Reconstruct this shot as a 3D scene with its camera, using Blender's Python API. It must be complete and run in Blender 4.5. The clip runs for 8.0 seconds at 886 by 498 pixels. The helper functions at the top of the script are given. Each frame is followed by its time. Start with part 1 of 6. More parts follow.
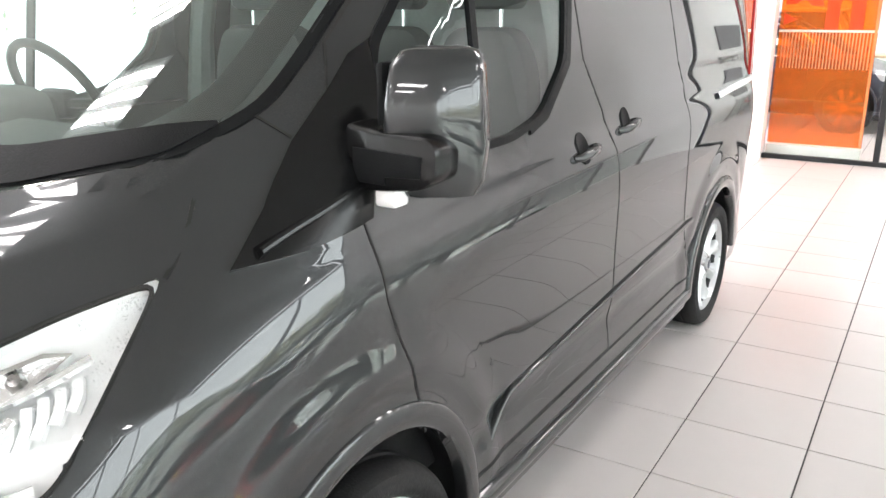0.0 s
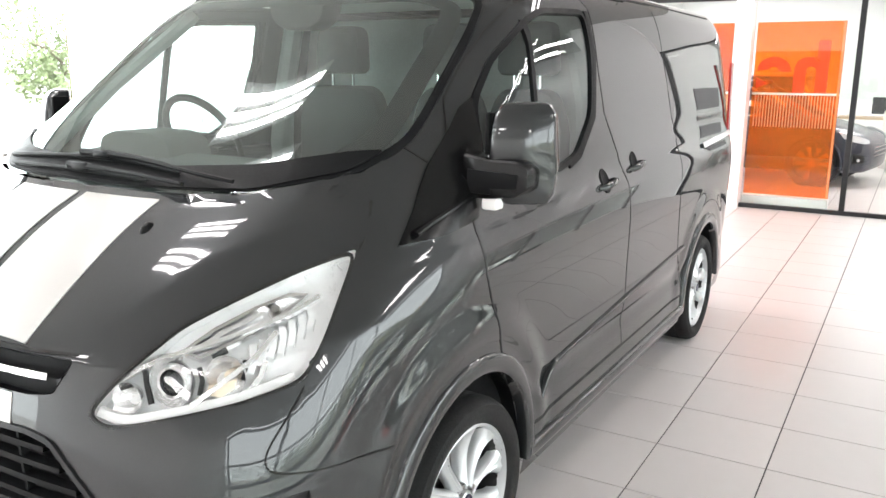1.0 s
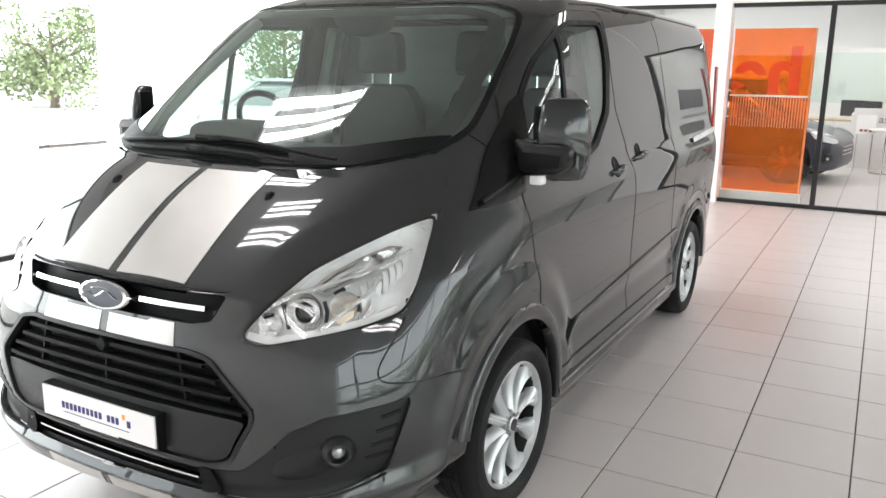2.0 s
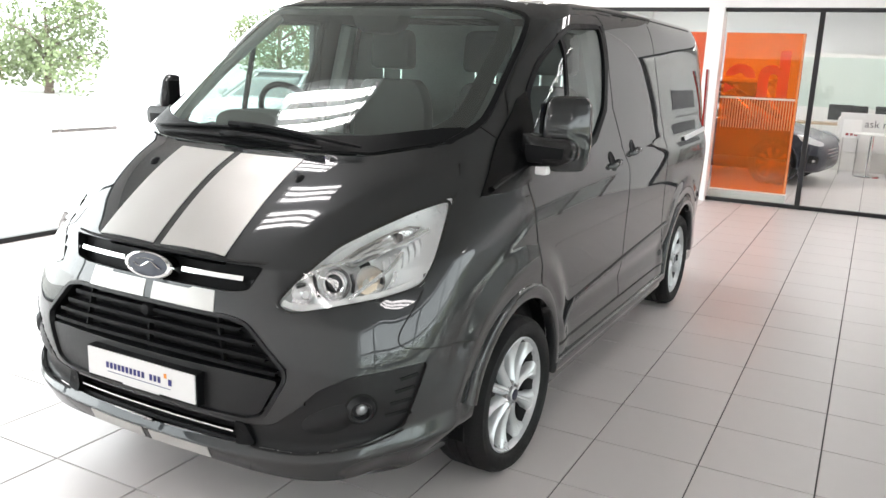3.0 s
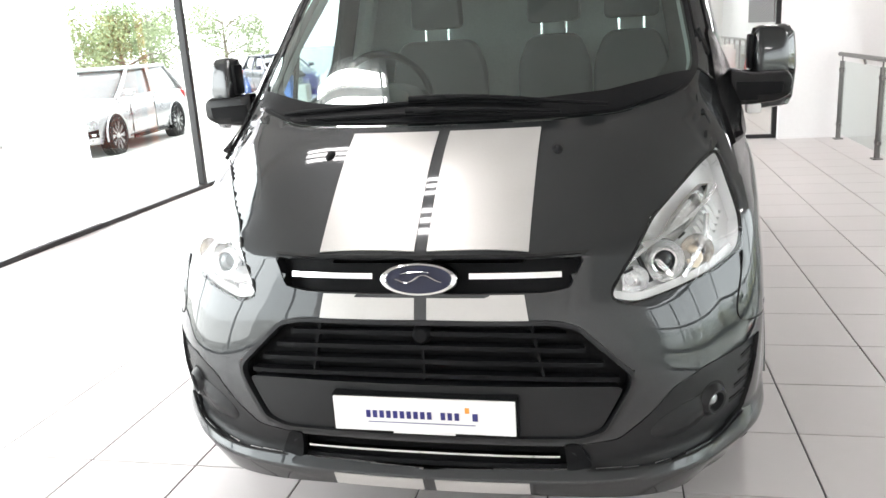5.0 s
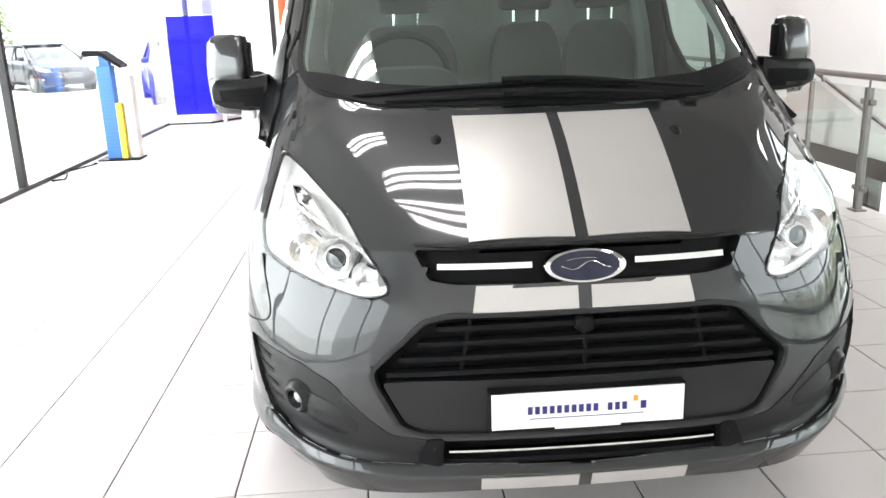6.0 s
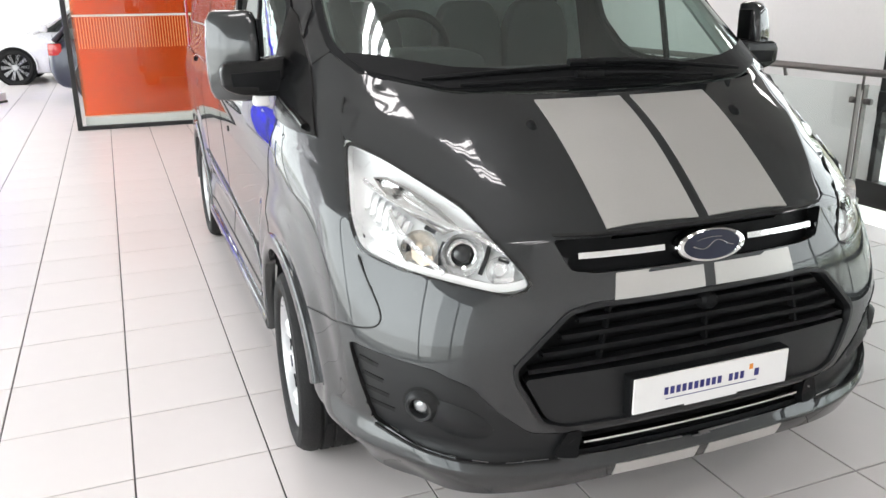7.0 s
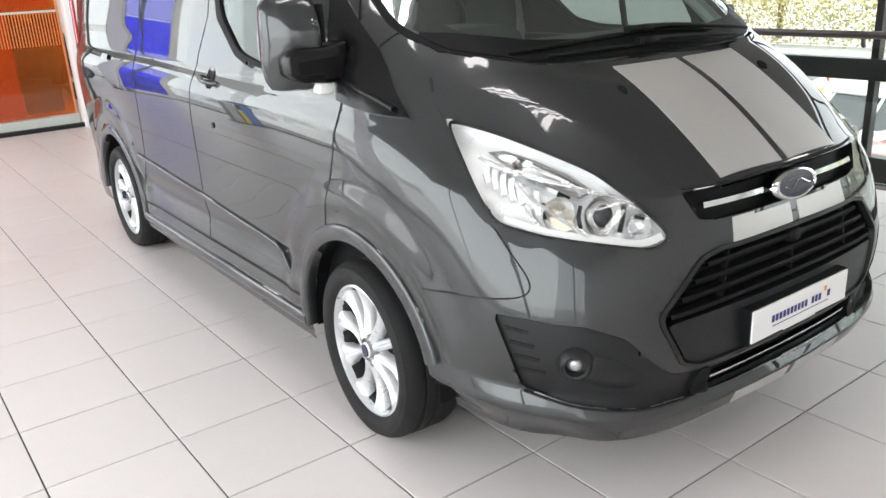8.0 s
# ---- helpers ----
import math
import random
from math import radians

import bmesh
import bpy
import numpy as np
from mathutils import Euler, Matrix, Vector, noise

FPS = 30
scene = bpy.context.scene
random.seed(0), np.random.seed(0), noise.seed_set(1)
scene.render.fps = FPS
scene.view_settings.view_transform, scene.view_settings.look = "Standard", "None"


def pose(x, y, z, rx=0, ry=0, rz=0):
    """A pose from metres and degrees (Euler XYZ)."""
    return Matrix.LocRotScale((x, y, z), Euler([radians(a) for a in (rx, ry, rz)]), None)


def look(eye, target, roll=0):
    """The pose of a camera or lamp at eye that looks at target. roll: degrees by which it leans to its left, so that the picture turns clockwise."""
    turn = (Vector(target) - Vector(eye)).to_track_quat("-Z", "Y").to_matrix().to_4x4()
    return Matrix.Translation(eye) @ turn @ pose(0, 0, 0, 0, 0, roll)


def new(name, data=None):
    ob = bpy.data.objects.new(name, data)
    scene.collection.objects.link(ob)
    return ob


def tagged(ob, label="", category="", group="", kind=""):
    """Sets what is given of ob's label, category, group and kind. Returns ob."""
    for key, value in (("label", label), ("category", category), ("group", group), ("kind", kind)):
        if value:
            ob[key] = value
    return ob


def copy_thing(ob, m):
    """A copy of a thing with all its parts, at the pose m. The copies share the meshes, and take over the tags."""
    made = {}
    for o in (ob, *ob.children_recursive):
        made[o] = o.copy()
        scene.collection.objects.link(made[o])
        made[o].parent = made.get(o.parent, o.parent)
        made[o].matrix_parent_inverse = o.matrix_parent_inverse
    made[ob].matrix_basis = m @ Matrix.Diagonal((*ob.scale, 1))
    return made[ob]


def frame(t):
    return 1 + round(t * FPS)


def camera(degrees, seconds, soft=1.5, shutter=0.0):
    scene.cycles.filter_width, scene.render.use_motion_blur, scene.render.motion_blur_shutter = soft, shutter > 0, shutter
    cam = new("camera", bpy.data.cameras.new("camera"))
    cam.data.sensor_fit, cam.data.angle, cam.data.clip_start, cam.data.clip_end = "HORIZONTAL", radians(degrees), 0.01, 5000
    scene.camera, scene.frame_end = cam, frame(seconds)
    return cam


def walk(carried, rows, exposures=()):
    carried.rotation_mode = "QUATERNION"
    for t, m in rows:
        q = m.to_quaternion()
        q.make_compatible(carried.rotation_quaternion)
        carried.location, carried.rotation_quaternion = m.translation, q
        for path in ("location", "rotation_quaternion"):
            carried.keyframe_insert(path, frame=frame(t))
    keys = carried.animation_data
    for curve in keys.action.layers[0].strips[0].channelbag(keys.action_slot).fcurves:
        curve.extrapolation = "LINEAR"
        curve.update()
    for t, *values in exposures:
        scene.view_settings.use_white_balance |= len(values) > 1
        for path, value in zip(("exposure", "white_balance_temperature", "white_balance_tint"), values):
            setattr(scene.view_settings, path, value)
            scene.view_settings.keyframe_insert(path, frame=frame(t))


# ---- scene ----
cam = camera(57.8, 8.0)
PATH = [
    (0, (1.914, -1.178, 1.597), (0.895, 0.446, 1.027), -0.2),
    (0.5, (1.979, -1.595, 1.607), (0.933, 0.046, 1.144), -0.9),
    (1, (2.057, -1.969, 1.62), (1.061, -0.29, 1.185), 0.4),
    (1.5, (2.068, -2.321, 1.617), (1.117, -0.615, 1.188), 0.4),
    (3, (2.148, -2.867, 1.628), (1.232, -1.145, 1.183), 2.3),
    (3.5, (1.958, -2.958, 1.613), (1.107, -1.202, 1.174), 1.8),
    (4, (1.582, -3.092, 1.597), (0.818, -1.296, 1.162), 0.2),
    (4.5, (1.092, -3.05, 1.579), (0.454, -1.217, 1.095), -3.1),
    (6, (-0.499, -2.973, 1.544), (-0.378, -1.051, 1.005), -1.9),
    (6.5, (-0.956, -2.819, 1.568), (-0.542, -0.959, 0.961), -2.6),
    (7, (-1.435, -2.647, 1.573), (-0.738, -0.872, 0.969), -0.6),
    (7.5, (-1.878, -2.476, 1.564), (-0.93, -0.84, 0.911), 0.4),
    (8, (-2.239, -2.266, 1.579), (-1.141, -0.727, 0.927), -3.0),
]
EXPOSURES = [(0, 1.1), (0.5, 1.08), (1, 0.9), (1.5, 0.52), (3, 0.2), (4, 0.25), (4.5, 0.32), (6, 0.55), (6.5, 0.35), (7, -0.03), (7.5, -0.45), (8, -0.22)]
walk(cam, [(t, look(eye, target, roll)) for t, eye, target, roll in PATH], EXPOSURES)

from mathutils.bvhtree import BVHTree
from mathutils.geometry import delaunay_2d_cdt

# ---------------------------------------------------------------- light
world = bpy.data.worlds.new("overcast_sky")
scene.world = world
world.use_nodes = True
wn = world.node_tree.nodes
sky = wn.new("ShaderNodeTexSky")
sky.sky_type = "NISHITA"
sky.sun_disc = False
sky.sun_elevation, sky.sun_rotation = radians(54), radians(180)
sky.air_density, sky.dust_density = 1.0, 4.0
sky_mix = wn.new("ShaderNodeMix")
sky_mix.data_type = "RGBA"
sky_mix.inputs[0].default_value = 0.75
sky_mix.inputs[7].default_value = (36.0, 36.5, 37.5, 1)
world.node_tree.links.new(sky.outputs[0], sky_mix.inputs[6])
world.node_tree.links.new(sky_mix.outputs[2], wn["Background"].inputs[0])
wn["Background"].inputs[1].default_value = 0.15

sun = new("sun", bpy.data.lights.new("sun", "SUN"))
sun.data.energy, sun.data.angle, sun.data.color = 5.0, radians(12), (1.0, 0.97, 0.93)
sun.matrix_world = look((-1, -20, 30), (0, 3, 0))


def area_lamp(name, eye, target, sx, sy, power, colour=(1, 1, 1)):
    lamp = new(name, bpy.data.lights.new(name, "AREA"))
    lamp.data.shape, lamp.data.size, lamp.data.size_y = "RECTANGLE", sx, sy
    lamp.data.energy, lamp.data.color = power, colour
    lamp.matrix_world = look(eye, target)
    return lamp


WINDOW_X, PART_Y, CEIL = -4.33, 8.33, 3.6
area_lamp("window_daylight", (WINDOW_X - 0.25, 2.5, 1.8), (0, 2.5, 1.2), 13.0, 3.2, 430, (1.0, 0.985, 1.0))
area_lamp("far_window_daylight", (WINDOW_X - 0.25, 15.5, 1.8), (0, 15.5, 1.2), 12.0, 3.2, 230, (1.0, 0.985, 1.0))

# ---------------------------------------------------------------- materials
def rgb(c):
    return (c, c, c, 1) if isinstance(c, (int, float)) else (*c, 1)


def mat(name, colour, rough=0.5, metal=0.0, coat=0.0, vary=0.06, scale=8.0, bump=0.0, bump_scale=60.0, alpha=1.0, trans=0.0, ior=1.45, piece=0.0, emit=0.0, rough_vary=0.08, spec=0.5):
    m = bpy.data.materials.new(name)
    m.use_nodes = True
    nt = m.node_tree
    b = nt.nodes["Principled BSDF"]
    b.inputs["Roughness"].default_value, b.inputs["Metallic"].default_value = rough, metal
    b.inputs["IOR"].default_value, b.inputs["Specular IOR Level"].default_value = ior, spec
    b.inputs["Coat Weight"].default_value, b.inputs["Coat Roughness"].default_value = coat, 0.03
    b.inputs["Transmission Weight"].default_value, b.inputs["Alpha"].default_value = trans, alpha
    co = nt.nodes.new("ShaderNodeTexCoord")
    n1, n2 = nt.nodes.new("ShaderNodeTexNoise"), nt.nodes.new("ShaderNodeTexNoise")
    n1.inputs["Scale"].default_value, n2.inputs["Scale"].default_value = scale * 0.25, scale * 4
    n1.inputs["Detail"].default_value = n2.inputs["Detail"].default_value = 4
    add = nt.nodes.new("ShaderNodeMath")
    nt.links.new(co.outputs["Object"], n1.inputs[0])
    nt.links.new(co.outputs["Object"], n2.inputs[0])
    nt.links.new(n1.outputs[0], add.inputs[0])
    nt.links.new(n2.outputs[0], add.inputs[1])
    last = add
    if piece:
        info = nt.nodes.new("ShaderNodeObjectInfo")
        more = nt.nodes.new("ShaderNodeMath")
        more.operation = "MULTIPLY_ADD"
        more.inputs[1].default_value = piece
        nt.links.new(info.outputs["Random"], more.inputs[0])
        nt.links.new(add.outputs[0], more.inputs[2])
        last = more
    spread = nt.nodes.new("ShaderNodeMapRange")
    spread.inputs[1].default_value, spread.inputs[2].default_value = 0.6, 1.4 + piece
    spread.inputs[3].default_value, spread.inputs[4].default_value = 1 - vary, 1 + vary
    nt.links.new(last.outputs[0], spread.inputs[0])
    mul = nt.nodes.new("ShaderNodeMix")
    mul.data_type, mul.blend_type = "RGBA", "MULTIPLY"
    mul.inputs[0].default_value = 1
    mul.inputs[6].default_value = rgb(colour)
    nt.links.new(spread.outputs[0], mul.inputs[7])
    nt.links.new(mul.outputs[2], b.inputs["Base Color"])
    if rough_vary:
        rr = nt.nodes.new("ShaderNodeMapRange")
        rr.inputs[1].default_value, rr.inputs[2].default_value = 0.6, 1.4
        rr.inputs[3].default_value, rr.inputs[4].default_value = max(0.0, rough - rough * rough_vary * 3), min(1.0, rough + rough * rough_vary * 3)
        nt.links.new(add.outputs[0], rr.inputs[0])
        nt.links.new(rr.outputs[0], b.inputs["Roughness"])
    if bump:
        n3, bp = nt.nodes.new("ShaderNodeTexNoise"), nt.nodes.new("ShaderNodeBump")
        n3.inputs["Scale"].default_value, n3.inputs["Detail"].default_value = bump_scale, 3
        bp.inputs["Strength"].default_value, bp.inputs["Distance"].default_value = bump, 0.01
        nt.links.new(co.outputs["Object"], n3.inputs[0])
        nt.links.new(n3.outputs[0], bp.inputs["Height"])
        nt.links.new(bp.outputs[0], b.inputs["Normal"])
    if emit:
        b.inputs["Emission Color"].default_value, b.inputs["Emission Strength"].default_value = rgb(colour), emit
    return m


def glass(name, tint=(0.9, 0.95, 0.93), clear=0.9, rough=0.0, gloss=0.04):
    """Thin sheet glass: clear film with a mirror coat driven by Fresnel."""
    m = bpy.data.materials.new(name)
    m.use_nodes = True
    nt = m.node_tree
    nt.nodes.remove(nt.nodes["Principled BSDF"])
    out = nt.nodes["Material Output"]
    tr, gl, mix, lw, pw, sc = (nt.nodes.new(k) for k in ("ShaderNodeBsdfTransparent", "ShaderNodeBsdfGlossy", "ShaderNodeMixShader", "ShaderNodeLayerWeight", "ShaderNodeMath", "ShaderNodeMath"))
    tr.inputs[0].default_value = rgb([c * clear for c in tint])
    gl.inputs["Roughness"].default_value = rough
    gl.inputs[0].default_value = rgb([0.45 + 0.5 * c for c in tint])
    pw.operation, pw.inputs[1].default_value = "POWER", 5.0
    sc.operation, sc.inputs[1].default_value, sc.inputs[2].default_value = "MULTIPLY_ADD", 0.9, gloss
    nt.links.new(lw.outputs["Facing"], pw.inputs[0])
    nt.links.new(pw.outputs[0], sc.inputs[0])
    nt.links.new(sc.outputs[0], mix.inputs[0])
    nt.links.new(tr.outputs[0], mix.inputs[1])
    nt.links.new(gl.outputs[0], mix.inputs[2])
    nt.links.new(mix.outputs[0], out.inputs[0])
    return m


def film(name, colour, cloudy=0.5):
    """Tinted translucent sheet: part clear, part milky."""
    m = bpy.data.materials.new(name)
    m.use_nodes = True
    nt = m.node_tree
    nt.nodes.remove(nt.nodes["Principled BSDF"])
    tr, tl, df, m1, m2 = (nt.nodes.new(k) for k in ("ShaderNodeBsdfTransparent", "ShaderNodeBsdfTranslucent", "ShaderNodeBsdfDiffuse", "ShaderNodeMixShader", "ShaderNodeMixShader"))
    for n in (tr, tl, df):
        n.inputs[0].default_value = rgb(colour)
    m1.inputs[0].default_value, m2.inputs[0].default_value = 0.5, cloudy
    nt.links.new(tl.outputs[0], m1.inputs[1])
    nt.links.new(df.outputs[0], m1.inputs[2])
    nt.links.new(tr.outputs[0], m2.inputs[1])
    nt.links.new(m1.outputs[0], m2.inputs[2])
    nt.links.new(m2.outputs[0], nt.nodes["Material Output"].inputs[0])
    return m


def car_paint(name, colour, flake):
    """Pigment and metal flake under a clear lacquer."""
    m = mat(name, colour, 0.5, 0, 1.0, 0.03, 30.0, rough_vary=0.0, spec=0.0)
    nt = m.node_tree
    b = nt.nodes["Principled BSDF"]
    b.inputs["Coat IOR"].default_value, b.inputs["Coat Roughness"].default_value = 1.56, 0.012
    gl, add, speck = nt.nodes.new("ShaderNodeBsdfGlossy"), nt.nodes.new("ShaderNodeAddShader"), nt.nodes.new("ShaderNodeTexVoronoi")
    gl.inputs["Roughness"].default_value = 0.40
    speck.inputs["Scale"].default_value = 900
    tint = nt.nodes.new("ShaderNodeMapRange")
    tint.inputs[3].default_value, tint.inputs[4].default_value = flake * 0.8, flake * 1.3
    nt.links.new(speck.outputs[0], tint.inputs[0])
    cool = nt.nodes.new("ShaderNodeMix")
    cool.data_type, cool.blend_type, cool.inputs[0].default_value = "RGBA", "MULTIPLY", 1
    cool.inputs[7].default_value = (0.95, 1.0, 1.04, 1)
    nt.links.new(tint.outputs[0], cool.inputs[6])
    nt.links.new(cool.outputs[2], gl.inputs[0])
    nt.links.new(b.outputs[0], add.inputs[0])
    nt.links.new(gl.outputs[0], add.inputs[1])
    nt.links.new(add.outputs[0], nt.nodes["Material Output"].inputs[0])
    return m


PAINT = car_paint("magnetic_grey_paint", (0.008, 0.0090, 0.0096), 0.028)
SILVER = mat("silver_stripe_vinyl", (0.52, 0.51, 0.49), 0.38, 0.55, 0.25, 0.03, 30.0)
BLACK = mat("black_plastic", (0.007, 0.0074, 0.008), 0.5, 0, 0, 0.1, 40.0, 0.15, 300.0, ior=1.35, spec=0.18)
# Satin plastic; also painted shade on the inner rims and between lamp bowls.
SATIN = mat("dark_satin_plastic_and_shade", (0.011, 0.0118, 0.0128), 0.40, 0, 0, 0.1, 30.0, 0.1, 400.0, spec=0.4)
SAIL = mat("gloss_black_plastic", (0.004, 0.0042, 0.0046), 0.24, 0, 0, 0.1, 40.0, rough_vary=0.02, spec=0.4)
RUBBER = mat("tyre_rubber", (0.011, 0.011, 0.0115), 0.7, 0, 0, 0.15, 30.0, 0.25, 200.0, spec=0.3)
SEAM = mat("panel_gap_shadow", (0.006, 0.006, 0.006), 0.8)
CHROME = mat("chrome", (0.82, 0.82, 0.82), 0.08, 1.0, 0, 0.02)
ALLOY = mat("silver_alloy", (0.58, 0.59, 0.60), 0.32, 0.5, 0.4, 0.03, 20.0)
LAMP_SILVER = mat("lamp_reflector_silver", (0.93, 0.93, 0.93), 0.32, 0.25, 0, 0.05, 60.0, 0.1, 70.0)
LAMP_BRIGHT = mat("lamp_bowl_silver", (0.9, 0.9, 0.9), 0.2, 0.8, 0, 0.05, 60.0, 0.2, 110.0)
AMBER = mat("pale_amber_bulb", (0.85, 0.73, 0.58), 0.25)
WINDSCREEN = glass("windscreen_glass", (0.78, 0.92, 0.87), 0.92, gloss=0.17)
SIDE_GLASS = glass("side_window_glass", (0.82, 0.92, 0.89), 0.93, gloss=0.10)
CLEAR = glass("clear_sheet_glass", (0.96, 0.985, 0.975), 0.97)
LAMP_GLASS = glass("headlamp_lens", (0.97, 0.98, 0.98), 0.97)
MIRROR = mat("mirror_silver", (0.9, 0.9, 0.9), 0.02, 1.0, 0, 0.0, rough_vary=0)
FOG_GLASS = mat("fog_lamp_glass", (0.34, 0.35, 0.36), 0.08, 0.5, 1.0)
PROJECTOR = mat("projector_glass", (0.02, 0.022, 0.025), 0.04, 0, 0.6)
TAIL_RED = mat("red_tail_lens", (0.4, 0.02, 0.02), 0.15, 0, 1.0)
WHITE_PLATE = mat("white_plate", (0.8, 0.79, 0.78), 0.35, 0, 0.3, 0.02)
BLUE_INK = mat("blue_print", (0.03, 0.03, 0.16), 0.5)
BADGE_BLUE = mat("badge_blue", (0.006, 0.009, 0.03), 0.3, 0.0, 0.15)
ORANGE_INK = mat("orange_print", (0.8, 0.3, 0.05), 0.5)
TRIM_GREY = mat("cab_grey_trim", (0.36, 0.37, 0.365), 0.7, 0, 0, 0.1, 30.0, 0.2, 200.0)
SEAT_CLOTH = mat("dark_seat_cloth", (0.045, 0.047, 0.049), 0.9, 0, 0, 0.2, 60.0, 0.4, 500.0)
HEADLINER = mat("pale_headliner", (0.5, 0.5, 0.48), 0.9)
TILE = mat("pale_floor_tile", (0.60, 0.56, 0.55), 0.33, 0, 0, 0.03, 3.0, 0.0, piece=0.8, rough_vary=0.0, spec=0.4)
GROUT = mat("dark_grout", (0.085, 0.080, 0.076), 0.9, 0, 0, 0.2, 20.0)
WALL = mat("white_wall_paint", (0.86, 0.845, 0.84), 0.7, 0, 0, 0.02, 6.0, 0.05, 200.0)
CEILING = mat("grey_ceiling_tile", (0.32, 0.31, 0.30), 0.9, 0, 0, 0.03, 10.0, 0.1, 150.0)
FRAME = mat("black_window_frame", (0.02, 0.02, 0.021), 0.4, 0.3, 0, 0.1, 20.0)
# Steel darkened in colour: rail silhouettes against bright glazing, shade on the brake discs.
RAIL_STEEL = mat("shade_darkened_steel", (0.20, 0.19, 0.185), 0.34, 1.0, 0, 0.08, 60.0)
STEEL = mat("brushed_steel", (0.45, 0.44, 0.43), 0.3, 1.0, 0, 0.06, 60.0)
TARMAC = mat("pale_forecourt_paving", (0.42, 0.41, 0.39), 0.9, 0, 0, 0.2, 3.0, 0.3, 40.0)
ORANGE = film("orange_film", (1.0, 0.42, 0.11), 0.25)
BLUE_FILM = film("blue_film", (0.13, 0.12, 1.0), 0.22)
ORANGE_DARK = film("dark_orange_letter", (1.0, 0.36, 0.14), 0.45)
PALE_SLAT = film("pale_slat_film", (0.95, 0.8, 0.7), 0.45)
ORANGE_SOLID = mat("orange_board", (0.88, 0.30, 0.11), 0.5, 0, 0, 0.04)
BASE_WHITE = mat("white_board", (0.78, 0.76, 0.73), 0.5)
FROST = film("frosted_white_film", (0.95, 0.95, 0.96), 0.8)
BLUE_BOX = mat("blue_plastic", (0.05, 0.17, 0.55), 0.45, 0, 0, 0.06)
YELLOW = mat("yellow_plastic", (0.8, 0.6, 0.05), 0.5)
GREY_PLASTIC = mat("pale_grey_plastic", (0.6, 0.6, 0.6), 0.5)
RED_SEAT = mat("red_moulded_plastic", (0.65, 0.03, 0.03), 0.3, 0, 0.4)
INK = mat("dark_lettering", (0.05, 0.05, 0.06), 0.6)
PICTURE = mat("dark_picture_print", (0.12, 0.11, 0.12), 0.5, 0, 0, 0.5, 2.0)
CAR_WHITE = mat("white_car_paint", (0.75, 0.75, 0.75), 0.3, 0, 1.0)
CAR_DARK = mat("charcoal_car_paint", (0.02, 0.023, 0.04), 0.4, 0.3, 0.5)
CAR_RED = mat("red_car_paint", (0.35, 0.03, 0.03), 0.3, 0.2, 1.0)
CAR_SILVER = mat("silver_car_paint", (0.45, 0.46, 0.47), 0.3, 0.6, 1.0)
CAR_GLASS = mat("dark_car_glass", (0.02, 0.025, 0.025), 0.05, 0, 1.0)
LENS = mat("car_lamp_lens", (0.7, 0.72, 0.74), 0.1, 0.3, 1.0)
BARK = mat("bark", (0.12, 0.09, 0.07), 0.9, 0, 0, 0.2, 20.0)
LEAF = mat("tree_leaves", (0.18, 0.23, 0.11), 0.7, 0, 0, 0.35, 3.0)
LEAF_YELLOW = mat("yellowing_leaves", (0.34, 0.31, 0.12), 0.7, 0, 0, 0.35, 3.0)
TUBE = mat("lit_tube", (1.0, 0.955, 0.955), 0.5, emit=16.0)


# ---------------------------------------------------------------- mesh helpers
def part(name, bm, material, parent=None, label="", smooth=True):
    me = bpy.data.meshes.new(name)
    bm.to_mesh(me)
    bm.free()
    me.materials.append(material)
    if smooth:
        me.polygons.foreach_set("use_smooth", [True] * len(me.polygons))
        me.set_sharp_from_angle(angle=radians(40))
    ob = new(name, me)
    if parent is not None:
        ob.parent = parent
    if label:
        ob["label"] = label
    return ob


def thing(name, label, category, at=(0, 0, 0), group="", kind=""):
    e = new(name)
    e.location = at
    e.empty_display_size = 0.1
    return tagged(e, label, category, group, kind)


def box_bm(x0, x1, y0, y1, z0, z1, bevel=0.0, seg=2, bm=None):
    bm = bm or bmesh.new()
    r = bmesh.ops.create_cube(bm, size=1, matrix=Matrix.LocRotScale(((x0 + x1) / 2, (y0 + y1) / 2, (z0 + z1) / 2), None, (x1 - x0, y1 - y0, z1 - z0)))
    if bevel:
        es = list({e for v in r["verts"] for e in v.link_edges})
        bmesh.ops.bevel(bm, geom=es, offset=bevel, segments=seg, profile=0.5, affect="EDGES")
    return bm


def tube_bm(points, radius, seg=10, bm=None, closed=False):
    """A round bar along points; radius may be a number or one a point."""
    bm = bm or bmesh.new()
    pts = [Vector(p) for p in points]
    n = len(pts)
    rads = radius if isinstance(radius, (list, tuple)) else [radius] * n
    rings = []
    ref = None
    for i, p in enumerate(pts):
        a = pts[(i - 1) % n] if closed or i else p
        b = pts[(i + 1) % n] if closed or i < n - 1 else p
        d = (b - a).normalized()
        if ref is None:
            ref = d.orthogonal().normalized()
        ref = (ref - d * ref.dot(d)).normalized()
        side = d.cross(ref)
        rings.append([bm.verts.new(p + rads[i] * (math.cos(2 * math.pi * k / seg) * ref + math.sin(2 * math.pi * k / seg) * side)) for k in range(seg)])
    for i in range(n if closed else n - 1):
        r0, r1 = rings[i], rings[(i + 1) % n]
        for k in range(seg):
            bm.faces.new((r0[k], r0[(k + 1) % seg], r1[(k + 1) % seg], r1[k]))
    if not closed:
        bm.faces.new(rings[0][::-1])
        bm.faces.new(rings[-1])
    return bm


